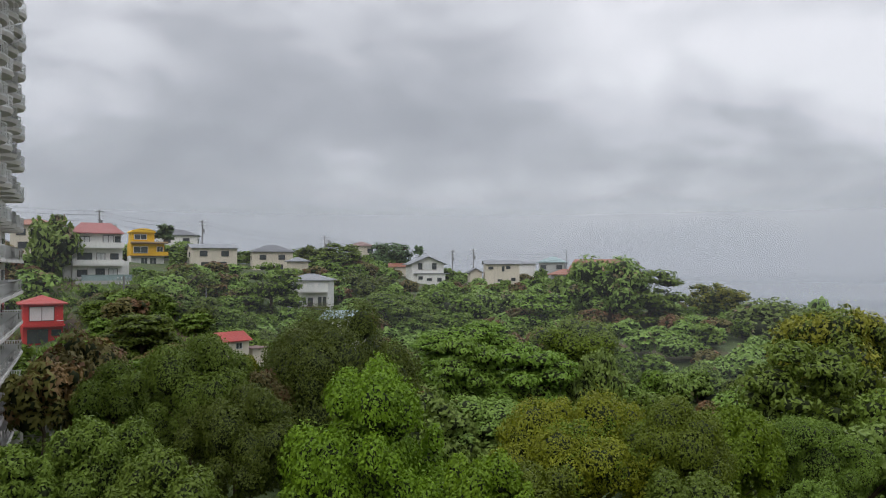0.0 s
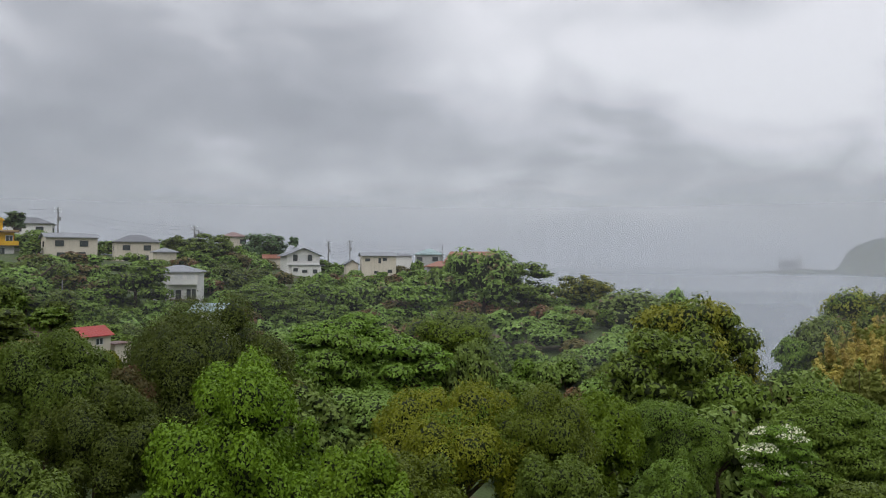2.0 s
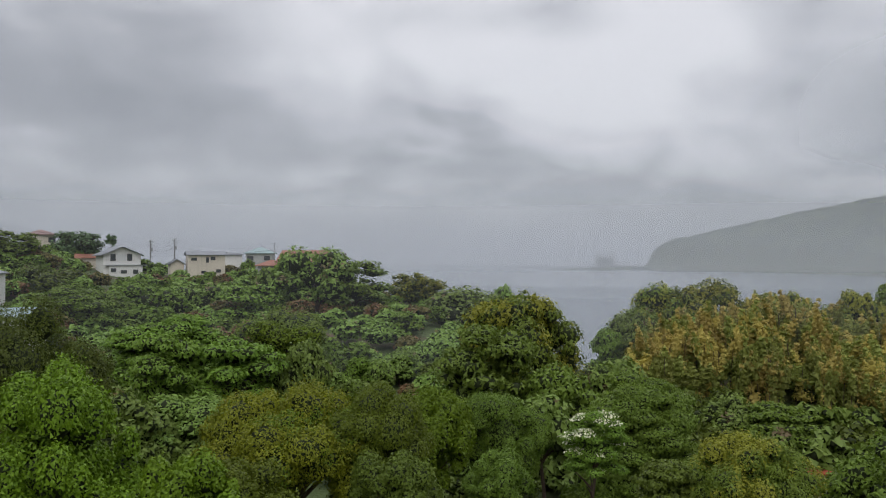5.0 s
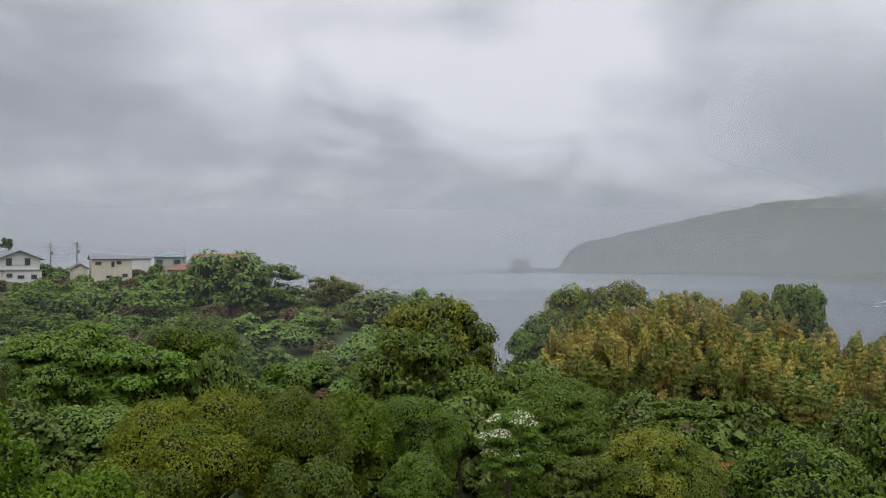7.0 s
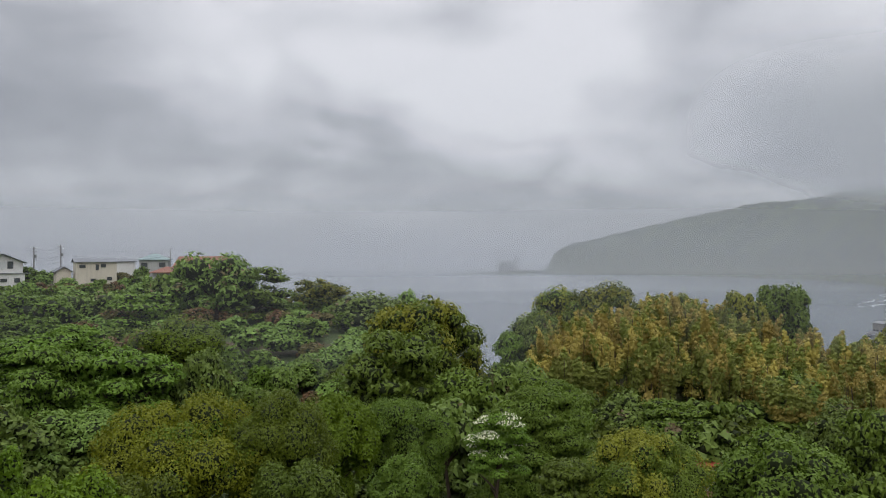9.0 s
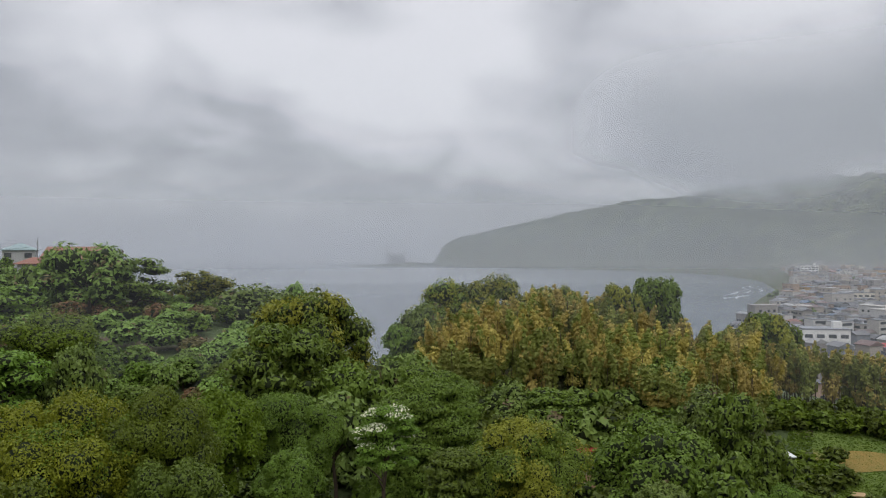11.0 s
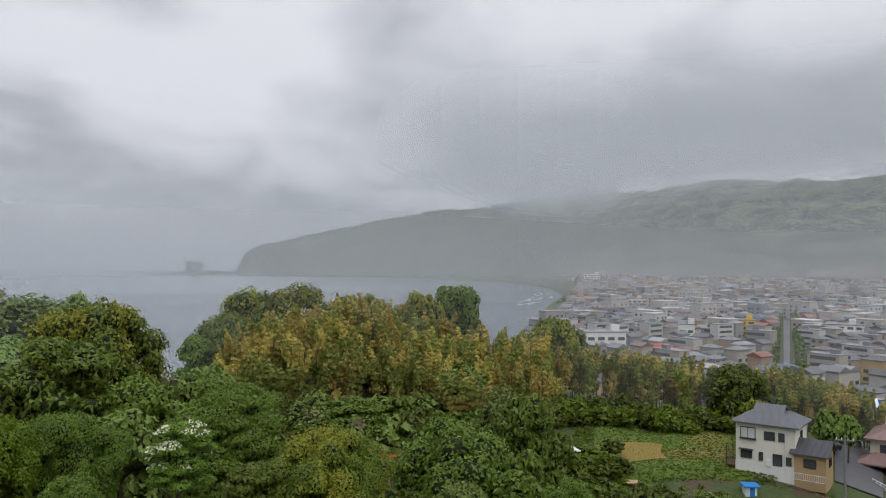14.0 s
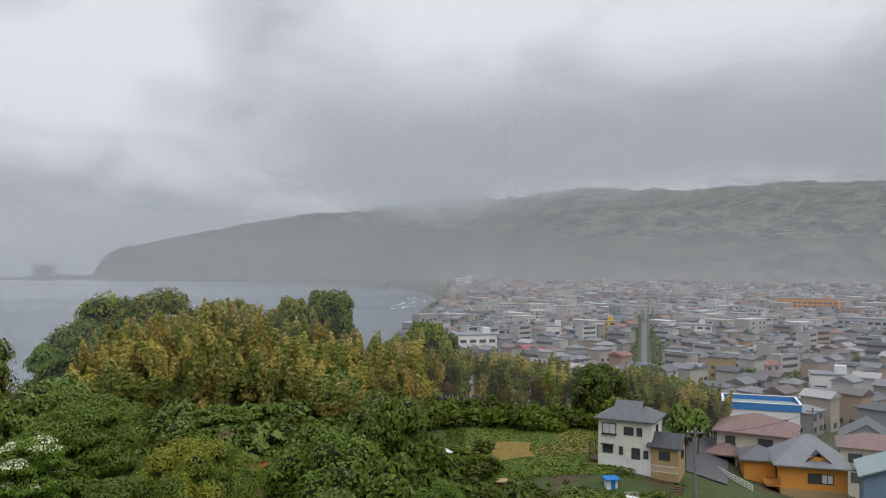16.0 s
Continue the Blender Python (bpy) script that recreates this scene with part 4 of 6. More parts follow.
# ---- the village edge below the field ----
def field_house():
    h = site("house", 75.7, 96, 21.9, -14, "cream two-storey house with dark slate roof beside the field", room=9)
    h.scale = (0.84, 0.84, 0.86)
    body(h, 7.6, 6.6, 0, 5.7, "pale_wall", 2.0)
    part("plinth", boxes((0, 0, -2.0, 7.7, 6.7, 2.5)), M["white_wall"], h)
    part("roof", hip(7.6, 6.6, 5.75, 2.0, 0.6), M["roof_slate"], h)
    part("roof_gable", gable(3.2, 3.6, 6.85, 1.05, 0.4, along="x"), M["roof_slate"], h)
    part("wing_wall", boxes((5.6, -1.2, -2.0, 3.8, 4.6, 4.8)), M["tan_wall"], h, "tan stone-clad wing")
    bm = gable(3.8, 4.6, 2.85, 1.3, 0.5, along="x")
    bm.transform(Matrix.Translation((5.6, -1.2, 0)))
    part("wing_roof", bm, M["roof_dark"], h)
    gables(h, "cream_wall", 3.8, 4.6, 2.8, 1.3, "x", (5.6, -1.2, 0), "wing_gable")
    for u, zz, ww, hh, b in ((-2.2, 3.6, 1.9, 1.4, 1), (0.6, 3.7, 1.3, 1.0, 0), (2.1, 3.7, 0.7, 1.0, 0), (-2.4, 1.0, 1.4, 0.9, 0), (-0.5, 0.9, 0.45, 1.0, 0), (1.6, 0.5, 1.1, 1.4, 0), (3.0, 0.7, 0.6, 1.0, 0)):
        window(h, 7.6, 6.6, "f", u, zz, ww, hh, "dark_frame", bool(b), zz > 3.55 and u < 0)
    window(h, 7.6, 6.6, "r", 0, 3.7, 1.0, 1.1, "dark_frame")
    window(h, 3.8, 4.6, "f", 0.0, 0.9, 1.4, 1.0, "dark_frame", False, False, 5.6, -1.2)
    window(h, 3.8, 4.6, "r", 0.2, 0.9, 1.4, 1.0, "dark_frame", False, False, 5.6, -1.2)
    part("awning", boxes((-2.4, -3.6, 2.1, 1.9, 0.5, 0.08)), M["dark_frame"], h)
    part("deck", boxes((-4.6, -1.0, -0.6, 1.6, 3.4, 0.2), (-5.3, -2.5, -1.5, 0.12, 0.12, 3.6), (-5.3, 0.5, -1.5, 0.12, 0.12, 3.6), (-4.6, -2.5, 0.4, 1.5, 0.08, 0.08), (-5.3, -1.0, 0.4, 0.08, 3.0, 0.08), (-5.3, -1.0, 1.0, 0.08, 3.0, 0.08)), M["wood"], h)
    railing(h, 4.0, 7.6, -4.6, -0.6, 0.9, "white_frame", name="fence")
    bm = bmesh.new()
    rod(bm, (2.6, -3.42, 0.4), (2.6, -3.42, 5.6), 0.05)
    part("downpipe", bm, M["white_frame"], h)
    part("meter_box", boxes((0.5, -3.42, 0.3, 0.5, 0.25, 0.8)), M["sheet_white"], h)


def orange_house():
    h = site("house", 87.5, 106, 15.9, 10, "orange rendered house with grey hipped roof", room=8)
    h.scale = (0.9, 0.9, 0.9)
    body(h, 8.4, 7.4, 0, 5.6, "orange_wall", 4)
    part("lower_cladding", boxes((0, -3.75, -1, 8.3, 0.1, 3.4)), M["tan_wall"], h)
    part("roof", hip(8.4, 7.4, 5.7, 3.5, 0.9), M["roof_grey"], h)
    bm = gable(2.6, 5.0, 6.5, 1.1, 0.3, along="y")
    bm.transform(Matrix.Translation((0.6, -1.2, 0)))
    part("dormer_roof", bm, M["roof_dark"], h)
    part("dormer_wall", boxes((0.6, -3.6, 5.7, 2.3, 0.2, 1.2)), M["orange_wall"], h)
    window(h, 8.4, 7.4, "f", 0.1, 3.4, 1.5, 1.2, "dark_frame", False)
    window(h, 8.4, 7.4, "f", 1.7, 3.4, 1.4, 1.2, "dark_frame", True)
    window(h, 8.4, 7.4, "l", 0.5, 3.2, 1.6, 1.3, "dark_frame", False)
    part("wing_wall", boxes((-6.2, 2.0, -4, 4.4, 5, 9.2)), M["orange_wall"], h)
    part("wing_roof", hip(4.4, 5, 5.3, 1.6, 0.7, x=-6.2, y=2.0), M["roof_slate"], h)
    s = part("balcony", boxes((-5.0, -2.2, 2.6, 2.0, 3.4, 0.2)), M["orange_wall"], h)
    railing(s, -6.0, -4.1, -3.9, 2.75, 1.0, "dark_frame")


def rose_roof_house():
    h = site("house", 84.3, 116, 17.0, -6, "wide pale house with dusky rose tiled roofs", room=8)
    body(h, 9.5, 8, 0, 5.4, "cream_wall", 4)
    part("roof", hip(9.5, 8, 5.5, 2.0, 0.7), M["roof_brown"], h)
    part("porch_roof", hip(4.0, 3.0, 2.7, 1.2, 0.5, x=-3.6, y=-4.8), M["roof_brown"], h)
    part("porch_post", boxes((-5.3, -6.0, -2, 0.25, 0.25, 4.7)), M["white_frame"], h)
    part("porch_post", boxes((-2.0, -6.0, -2, 0.25, 0.25, 4.7)), M["white_frame"], h)
    for u, zz, ww, hh in ((-3, 3.5, 1.2, 1.2), (1.5, 3.5, 1.8, 1.2), (1.5, 0.7, 2.0, 1.4), (-3.4, 0.4, 1.8, 1.8)):
        window(h, 9.5, 8, "f", u, zz, ww, hh, "dark_frame")
    window(h, 9.5, 8, "l", 0, 3.4, 1.4, 1.2, "dark_frame")


def blue_rimmed_hall():
    h = site("building", 84.5, 170, 7.9, 4, "flat-roofed building with bright blue and white roof rim", "building", "village edge buildings", 9)
    body(h, 14, 10, 0, 9.0, "white_wall", 6)
    part("roof_deck", boxes((0, 0, 9.0, 13.6, 9.6, 0.1)), M["roof_teal"], h)
    part("parapet", boxes((0, -5.0, 8.6, 14.6, 0.3, 1.4), (0, 5.0, 8.6, 14.6, 0.3, 1.4), (-7.2, 0, 8.6, 0.3, 9.7, 1.4), (7.2, 0, 8.6, 0.3, 9.7, 1.4)), M["blue_paint"], h, "bright blue roof rim")
    part("coping", boxes((0, -5.0, 10.0, 14.8, 0.5, 0.12), (0, 5.0, 10.0, 14.8, 0.5, 0.12), (-7.2, 0, 10.0, 0.5, 9.5, 0.12), (7.2, 0, 10.0, 0.5, 9.5, 0.12)), M["white_frame"], h)
    for u in (-5, -2, 1, 4):
        window(h, 14, 10, "f", u, 5.8, 1.8, 1.3, "white_frame")


def blue_house():
    h = site("house", 92.8, 101, 16.8, 6, "slate blue house with pale grey gable roof", room=7)
    body(h, 7.5, 7, 0, 5.2, "blue_wall", 4)
    part("roof", gable(7.5, 7, 5.3, 1.5, 0.6, along="y"), M["roof_teal"], h)
    gables(h, "blue_wall", 7.5, 7, 5.2, 1.5, "y")
    window(h, 7.5, 7, "f", 0.2, 3.0, 2.8, 1.2, "dark_frame")


field_house()
orange_house()
rose_roof_house()
blue_rimmed_hall()
blue_house()
simple_house(91.4, 128, 13.6, 4, 9, 7, 2, "cream_wall", "roof_brown", "cream house with brown hipped roof", "hip", 1.6, W2)
simple_house(91.0, 152, 10.5, 0, 8, 8, 2, "grey_wall", "roof_slate", "grey house with steep slate gables", "gable", 2.4, W2, along="y")


# ---- the seaside town ----
def tint_material(name, steps, rough=0.8):
    """Houses of a town: each takes one of a few paints."""
    m, k = material(name)
    geo = k.n("ShaderNodeNewGeometry")
    pick = k.math("FRACT", k.math("ADD", geo.outputs["Random Per Island"], k.n("ShaderNodeObjectInfo").outputs["Random"]))
    node = k.n("ShaderNodeValToRGB", steps=steps)
    node.color_ramp.interpolation = "CONSTANT"
    k.link(pick, node.inputs[0])
    n1 = k.noise(geo.outputs["Position"], 0.5, 4)
    finish(k, k.mix(k.math("MULTIPLY", n1, 0.3), node.outputs[0], (0.12, 0.11, 0.10)), rough)
    return m


M["town_wall"] = tint_material("town_wall", ((0.0, (0.482, 0.464, 0.43)), (0.22, (0.404, 0.353, 0.292)), (0.38, (0.568, 0.559, 0.542)), (0.55, (0.31, 0.292, 0.275)), (0.68, (0.396, 0.284, 0.206)), (0.78, (0.464, 0.43, 0.387)), (0.9, (0.249, 0.267, 0.292)), (0.975, (0.473, 0.31, 0.12))))
M["town_roof"] = tint_material("town_roof", ((0.0, (0.102, 0.105, 0.112)), (0.2, (0.163, 0.167, 0.177)), (0.38, (0.129, 0.102, 0.0952)), (0.5, (0.068, 0.0714, 0.0782)), (0.6, (0.224, 0.231, 0.238)), (0.74, (0.15, 0.0884, 0.0782)), (0.84, (0.224, 0.0884, 0.0612)), (0.89, (0.068, 0.116, 0.184)), (0.92, (0.34, 0.34, 0.333))), 0.5)


def town_house_meshes(g, w, d, floors, flat):
    """Wall, roof and window meshes of one town house, base at z 0."""
    top = floors * 2.8
    wall = boxes((0, 0, -2, w, d, top + 2))
    if flat:
        roof = boxes((0, 0, top, w + 0.2, d + 0.2, 0.3), (w * 0.2, d * 0.15, top + 0.3, w * 0.25, d * 0.3, 1.6))
    elif g.random() < 0.5:
        roof = hip(w, d, top + 0.1, 1.3, 0.45)
    else:
        roof = hip(w, d, top + 0.1, 1.5, 0.45, ridge=w + 0.8)
    wins = []
    for f in range(floors):
        for side, run in (("f", w), ("b", w)) if flat else (("f", w), ("r", d), ("l", d), ("b", w)):
            n = 1 if flat else max(1, int(run / 3.2))
            for i in range(n):
                dist = (d if side == "f" else w) / 2
                bm = boxes(((i + 0.5) * run / n - run / 2, -dist - 0.02, f * 2.8 + 0.9, run * 0.8 if flat else min(1.9, run / n * 0.62), 0.1, 1.25))
                bm.transform(pose(0, 0, 0, 0, 0, SIDES[side]))
                wins.append(bm)
    return wall, roof, wins


def town_house(g, w, d, floors, flat, category):
    t = thing("town_house" if floors < 3 else "town_building", Matrix(), "town house with plain walls and tiled roof" if not flat else "flat-roofed concrete town building", category, "houses of the town")
    wall, roof, wins = town_house_meshes(g, w, d, floors, flat)
    part("wall", wall, M["town_wall"], t)
    part("roof", roof, M["roof_grey"] if flat else M["town_roof"], t)
    for bm in wins[:8]:
        part("window", bm, M["glass"], t)
    for bm in wins[8:]:
        bm.free()
    return t


def town():
    g = np.random.default_rng(21)
    protos = []
    for i in range(14):
        flat = i >= 10
        protos.append(town_house(g, g.uniform(6.0, 8.8) if not flat else g.uniform(8, 14), g.uniform(5.4, 7.0), (2, 2, 3)[i % 3] if not flat else int(g.integers(3, 5)), flat, "house" if not flat else "building"))
    used = set()
    lots = []
    # streets run square to the shore: two families of lots
    ca, sa = math.cos(radians(-22)), math.sin(radians(-22))
    for i in range(-50, 160):
        for j in range(-10, 160):
            u, v = i * 12.2 + (i // 4) * 5.0, j * 11.6 + (j // 2) * 5.4
            x, y = u * ca - v * sa + g.normal(0, 0.8), u * sa + v * ca + g.normal(0, 0.8)
            az, r = bearing(x, y)
            if not (55 < az < 101 and 175 < r < 1650):
                continue
            if (az - coast(max(300, r))) * r * 0.0174 < (42 if r > 500 else 24) and r > 300:
                continue
            if r < 190 or r < 230 and az < 78:
                continue
            z = land(az, r)
            if z > (62 if az > 80 else 38 if az > 74 else 22) and r > 400 or z < 0.5:
                continue
            if g.random() < (0.08 if r < 700 else 0.16) + (min(0.75, max(0.0, (z - 16) * 0.04)) if r > 500 else 0):
                continue
            # an open green and a tree-lined avenue stay free
            if 69 < az < 75.6 and 385 < r < 440:
                continue
            if abs((az - 76.7) * r * 0.0174) < 7.5 and 300 < r < 640:
                continue
            lots.append((r, az, x, y, z))
    lots.sort()
    near = lots[:280]
    for n, (r, az, x, y, z) in enumerate(near):
        big = g.random() < 0.2
        k = int(g.integers(10, 14)) if big and r > 300 else int(g.integers(0, 10))
        m = pose(x, y, z, 0, 0, -22 + 90 * int(g.integers(0, 4)) + g.normal(0, 5))
        if k in used:
            copy_thing(protos[k], m)
        else:
            protos[k].matrix_world = m
            used.add(k)
    for k in range(14):
        if k not in used:
            protos[k].matrix_world = pose(*polar(99, 420 + 20 * k), land(99, 420 + 20 * k))
    # farther houses: joined walls and roofs
    wv, wf, rv, rf, gv, gf = [], [], [], [], [], []

    def add(vs, fs, v, f):
        o = len(vs)
        vs.extend(v)
        fs.extend([tuple(i + o for i in q) for q in f])
    cube_f = [(0, 1, 2, 3), (4, 7, 6, 5), (0, 4, 5, 1), (1, 5, 6, 2), (2, 6, 7, 3), (3, 7, 4, 0)]
    for r, az, x, y, z in lots[280:]:
        big = g.random() < 0.16
        w, d = (g.uniform(10, 20), g.uniform(7, 9.5)) if big else (g.uniform(6.2, 9.5), g.uniform(5.6, 7.6))
        h = g.uniform(8, 14) if big else g.uniform(5.2, 9.0)
        ang = radians(-22 + (90 if g.random() < 0.5 else 0) + g.normal(0, 4))
        c, s = math.cos(ang), math.sin(ang)

        def at(px, py, pz):
            return (x + px * c - py * s, y + px * s + py * c, z + pz)
        cube = [at(a * w / 2, b * d / 2, hh) for hh in (-2, h) for a, b in ((-1, -1), (-1, 1), (1, 1), (1, -1))]
        add(wv, wf, cube, cube_f)
        for f in range(int(h / 2.8)):
            for side in (-1, 1):
                for q in (-0.28, 0.1, 0.34):
                    a0, a1 = q * w - 0.8, q * w + 0.8
                    yy = side * (d / 2 + 0.06)
                    add(gv, gf, [at(a0, yy, f * 2.8 + 0.9), at(a1, yy, f * 2.8 + 0.9), at(a1, yy, f * 2.8 + 2.1), at(a0, yy, f * 2.8 + 2.1)], [(0, 1, 2, 3)])
        if big:
            top = [at(a * (w / 2 + 0.2), b * (d / 2 + 0.2), hh) for hh in (h, h + 0.4) for a, b in ((-1, -1), (-1, 1), (1, 1), (1, -1))]
            add(wv, wf, top, cube_f)
        else:
            o, rise, rl = 0.45, g.uniform(1.0, 1.8), w / 2 + 0.6 if g.random() < 0.5 else max(0.5, w / 2 - d / 2)
            rfv = [at(-w / 2 - o, -d / 2 - o, h), at(w / 2 + o, -d / 2 - o, h), at(w / 2 + o, d / 2 + o, h), at(-w / 2 - o, d / 2 + o, h), at(-rl, 0, h + rise), at(rl, 0, h + rise)]
            add(rv, rf, rfv, [(0, 1, 5, 4), (2, 3, 4, 5), (1, 2, 5), (3, 0, 4), (3, 2, 1, 0)])
    t = thing("far_town", Matrix(), "hundreds of small houses of a misty seaside town", "town", kind="stuff")
    for name, vs, fs, mat in (("walls", wv, wf, "town_wall"), ("roofs", rv, rf, "town_roof"), ("panes", gv, gf, "glass")):
        o = new(name, solid(name, vs, fs, M[mat]))
        o.parent = t
        tagged(o, kind="stuff")
    return lots


LOTS = town()


def landmark(az, r, w, d, h, wall, roof, label, name="town_building", turn=0, bands=True):
    """A larger building of the town that stands out by size or colour."""
    x, y = polar(az, r)
    t = thing(name, pose(x, y, land(az, r), 0, 0, -az + turn), label, "building", "large buildings of the town")
    part("wall", boxes((0, 0, -2, w, d, h + 2)), M[wall], t)
    if roof == "flat":
        part("roof", boxes((0, 0, h, w + 0.3, d + 0.3, 0.5)), M["roof_grey"], t)
        part("stair_head", boxes((w * 0.3, 0, h + 0.5, 3.2, 3.2, 2.4)), M[wall], t)
    else:
        part("roof", hip(w, d, h + 0.1, 2.2, 0.7), M[roof], t)
    if bands:
        for f in range(int(h / 3)):
            n = max(2, int(w / 4))
            for i in range(n):
                part("window", boxes(((i + 0.5) * w / n - w / 2, -d / 2 - 0.02, f * 3 + 0.9, w / n * 0.66, 0.12, 1.4)), M["glass"], t)
    return t


landmark(64.2, 330, 17, 11, 13, "white_wall", "flat", "white four-storey concrete block near the bamboo", turn=15)
landmark(68.2, 334, 15, 9, 6, "tan_wall", "roof_red", "low building with faded red roof", turn=20)
landmark(70.1, 408, 8, 8, 11, "white_wall", "flat", "narrow white tower-like building beside the green")
landmark(87.6, 735, 48, 14, 14, "orange_wall", "flat", "long orange apartment block across the town", turn=-8)
landmark(81.8, 690, 34, 16, 9, "white_wall", "flat", "wide white school building")
landmark(83.5, 560, 42, 13, 9, "cream_wall", "flat", "long cream town building with window rows", turn=10)
landmark(79.6, 470, 30, 14, 9, "white_wall", "flat", "white stepped building with blue ground floor", turn=-6)
landmark(91.9, 510, 44, 15, 13, "grey_wall", "flat", "long grey apartment slab with window rows", turn=-14)
landmark(88.8, 270, 11, 9, 8.5, "white_wall", "flat", "white building with magenta panels", turn=6)
landmark(66.2, 690, 26, 12, 10, "cream_wall", "flat", "cream apartment building in the mist", turn=12)
landmark(63.4, 1120, 22, 14, 16, "white_wall", "flat", "white hotel near the beach in the mist", turn=5)
landmark(73.8, 480, 14, 10, 9, "yellow_wall", "flat", "yellow fronted shop building", turn=8)


# ---- the apartment tower beside the eye ----
def rounded_balcony():
    """Slab with a scalloped edge: the part's mesh, base at 0, wall at y 0."""
    bm = bmesh.new()
    rad, n = 1.75, 14
    arc = [(-math.cos(math.pi * i / n) * rad * 1.15, math.sin(math.pi * i / n) * rad) for i in range(n + 1)]
    for z0, z1, k0, k1 in ((-0.16, 0.14, 0.0, 1.0),):
        lo = [bm.verts.new((x * k1 * 0.93, y * k1 * 0.93, z0)) for x, y in arc]
        hi = [bm.verts.new((x * k1, y * k1, z1)) for x, y in arc]
        il, ih = bm.verts.new((0, 0, z0)), bm.verts.new((0, 0, z1))
        for i in range(n):
            bm.faces.new((lo[i], lo[i + 1], hi[i + 1], hi[i]))
            bm.faces.new((hi[i], hi[i + 1], ih))
            bm.faces.new((lo[i + 1], lo[i], il))
    return bm, arc


def comb_rail(path):
    """A railing along a path: foot rail, close-set bars and top rail in one piece."""
    bm = bmesh.new()
    cols = [[bm.verts.new((x, y, z)) for z in (0.16, 0.3, 1.1, 1.2)] for x, y in path]
    for i, (a, b) in enumerate(zip(cols, cols[1:])):
        for k in ((0, 2) if i % 2 else (0, 1, 2)):
            bm.faces.new((a[k], b[k], b[k + 1], a[k + 1]))
    bmesh.ops.solidify(bm, geom=bm.faces[:], thickness=0.06)
    return bm


def curved_rail(arc):
    rx, ry = arc[-1][0], max(y for _, y in arc)
    return comb_rail([(-math.cos(math.pi * i / 61) * rx * 0.96, math.sin(math.pi * i / 61) * ry * 0.96) for i in range(62)])


def straight_rail(half):
    side = [(-half, 1.5 * i / 14) for i in range(14)]
    front = [(-half + 2 * half * i / 51, 1.5) for i in range(52)]
    return comb_rail(side + front + [(half, 1.5 - 1.5 * (i + 1) / 14) for i in range(14)])


def apartment_tower():
    """A tall wing, one column of balconies behind the other along its front: rounded above, straight on the lowest floors."""
    t = thing("apartment_tower", Matrix(), "tall cream apartment tower with rows of rounded balconies", "apartment tower")
    A, B = Vector((*polar(-33.0, 42), 0)), Vector((*polar(-29.3, 84), 0))
    run = (B - A).normalized()
    out = Vector((run.y, -run.x, 0))
    length = (B - A).length
    ang = math.degrees(math.atan2(run.y, run.x))
    mid = (A + B) / 2 - out * 7.2
    bm = boxes((0, 0, 22, length, 12, 49.5), (0, 0, 71.5, length - 4, 8, 2.5))
    bm.transform(Matrix.Translation((mid.x, mid.y, 0)) @ pose(0, 0, 0, 0, 0, ang))
    part("wall", bm, M["tower_paint"], t)
    rb, arc = rounded_balcony()
    slab_mesh, rail_mesh = mesh_of("balcony", rb, M["tower_paint"]), mesh_of("railing", curved_rail(arc), M["white_frame"])
    half = length / 9 * 0.46
    flat_mesh, bars_mesh = mesh_of("balcony", boxes((0, 0.8, -0.12, half * 2.05, 1.6, 0.26)), M["tower_paint"]), mesh_of("railing", straight_rail(half), M["white_frame"])
    door_mesh = mesh_of("balcony_door", boxes((0, 0.03, 0.15, 2.2, 0.1, 2.0)), M["glass"])
    for c in range(9):
        p = A + run * (length * (c + 0.5) / 9) - out * 1.2
        for f in range(-5, 9):
            z = 45.4 + 2.9 * f
            m = Matrix.Translation((p.x, p.y, z)) @ pose(0, 0, 0, 0, 0, ang - 180)
            low = f <= 0
            for name, me in (("balcony", flat_mesh if low else slab_mesh), ("balcony_door", door_mesh)):
                o = new(name, me)
                o.parent, o.matrix_basis = t, m
                if name == "balcony":
                    r = new("railing", bars_mesh if low else rail_mesh)
                    r.parent = o
    return t


def landing():
    x, y = polar(-30.5, 76)
    t = thing("stair_landing", pose(x, y, 26.0, 0, 0, 27), "white concrete stair landing with metal handrail", "stairs")
    part("block", boxes((0.6, 0, -2, 3.0, 2.2, 8.0)), M["tower_paint"], t)
    for i in range(9):
        part("step", boxes((2.3 + i * 0.3, 0, -2, 0.3, 1.4, 7.8 - 0.18 * i)), M["concrete"], t)
    bm = bmesh.new()
    for i in range(5):
        rod(bm, (2.2 + 0.7 * i, -0.75, 5.9 - 0.42 * i), (2.2 + 0.7 * i, -0.75, 7.0 - 0.42 * i), 0.04)
    rod(bm, (2.0, -0.75, 7.1), (5.2, -0.75, 5.2), 0.05)
    rod(bm, (-2.0, -1.4, 7.1), (2.0, -0.75, 7.1), 0.05)
    part("handrail", bm, M["white_frame"], t)


landing()
apartment_tower()


# ---- trees by name ----
def scatter(kind_list, count, a0, a1, r0, r1, w0, w1, h0, h1, seed, room=0.5, group="hillside scrub", name="bush", joined=None):
    g = np.random.default_rng(seed)
    for _ in range(count):
        for _ in range(12):
            az, r = g.uniform(a0, a1), math.sqrt(g.uniform(r0 * r0, r1 * r1))
            x, y = polar(az, r)
            wd = g.uniform(w0, w1)
            top = land(az, r) + g.uniform(h0, h1)
            if free(x, y, wd * room, HOUSES) and not hides(az, r, top, wd):
                break
        else:
            continue
        tree(kind_list[int(g.integers(0, len(kind_list)))], az, r, top, wd, group, name, joined)


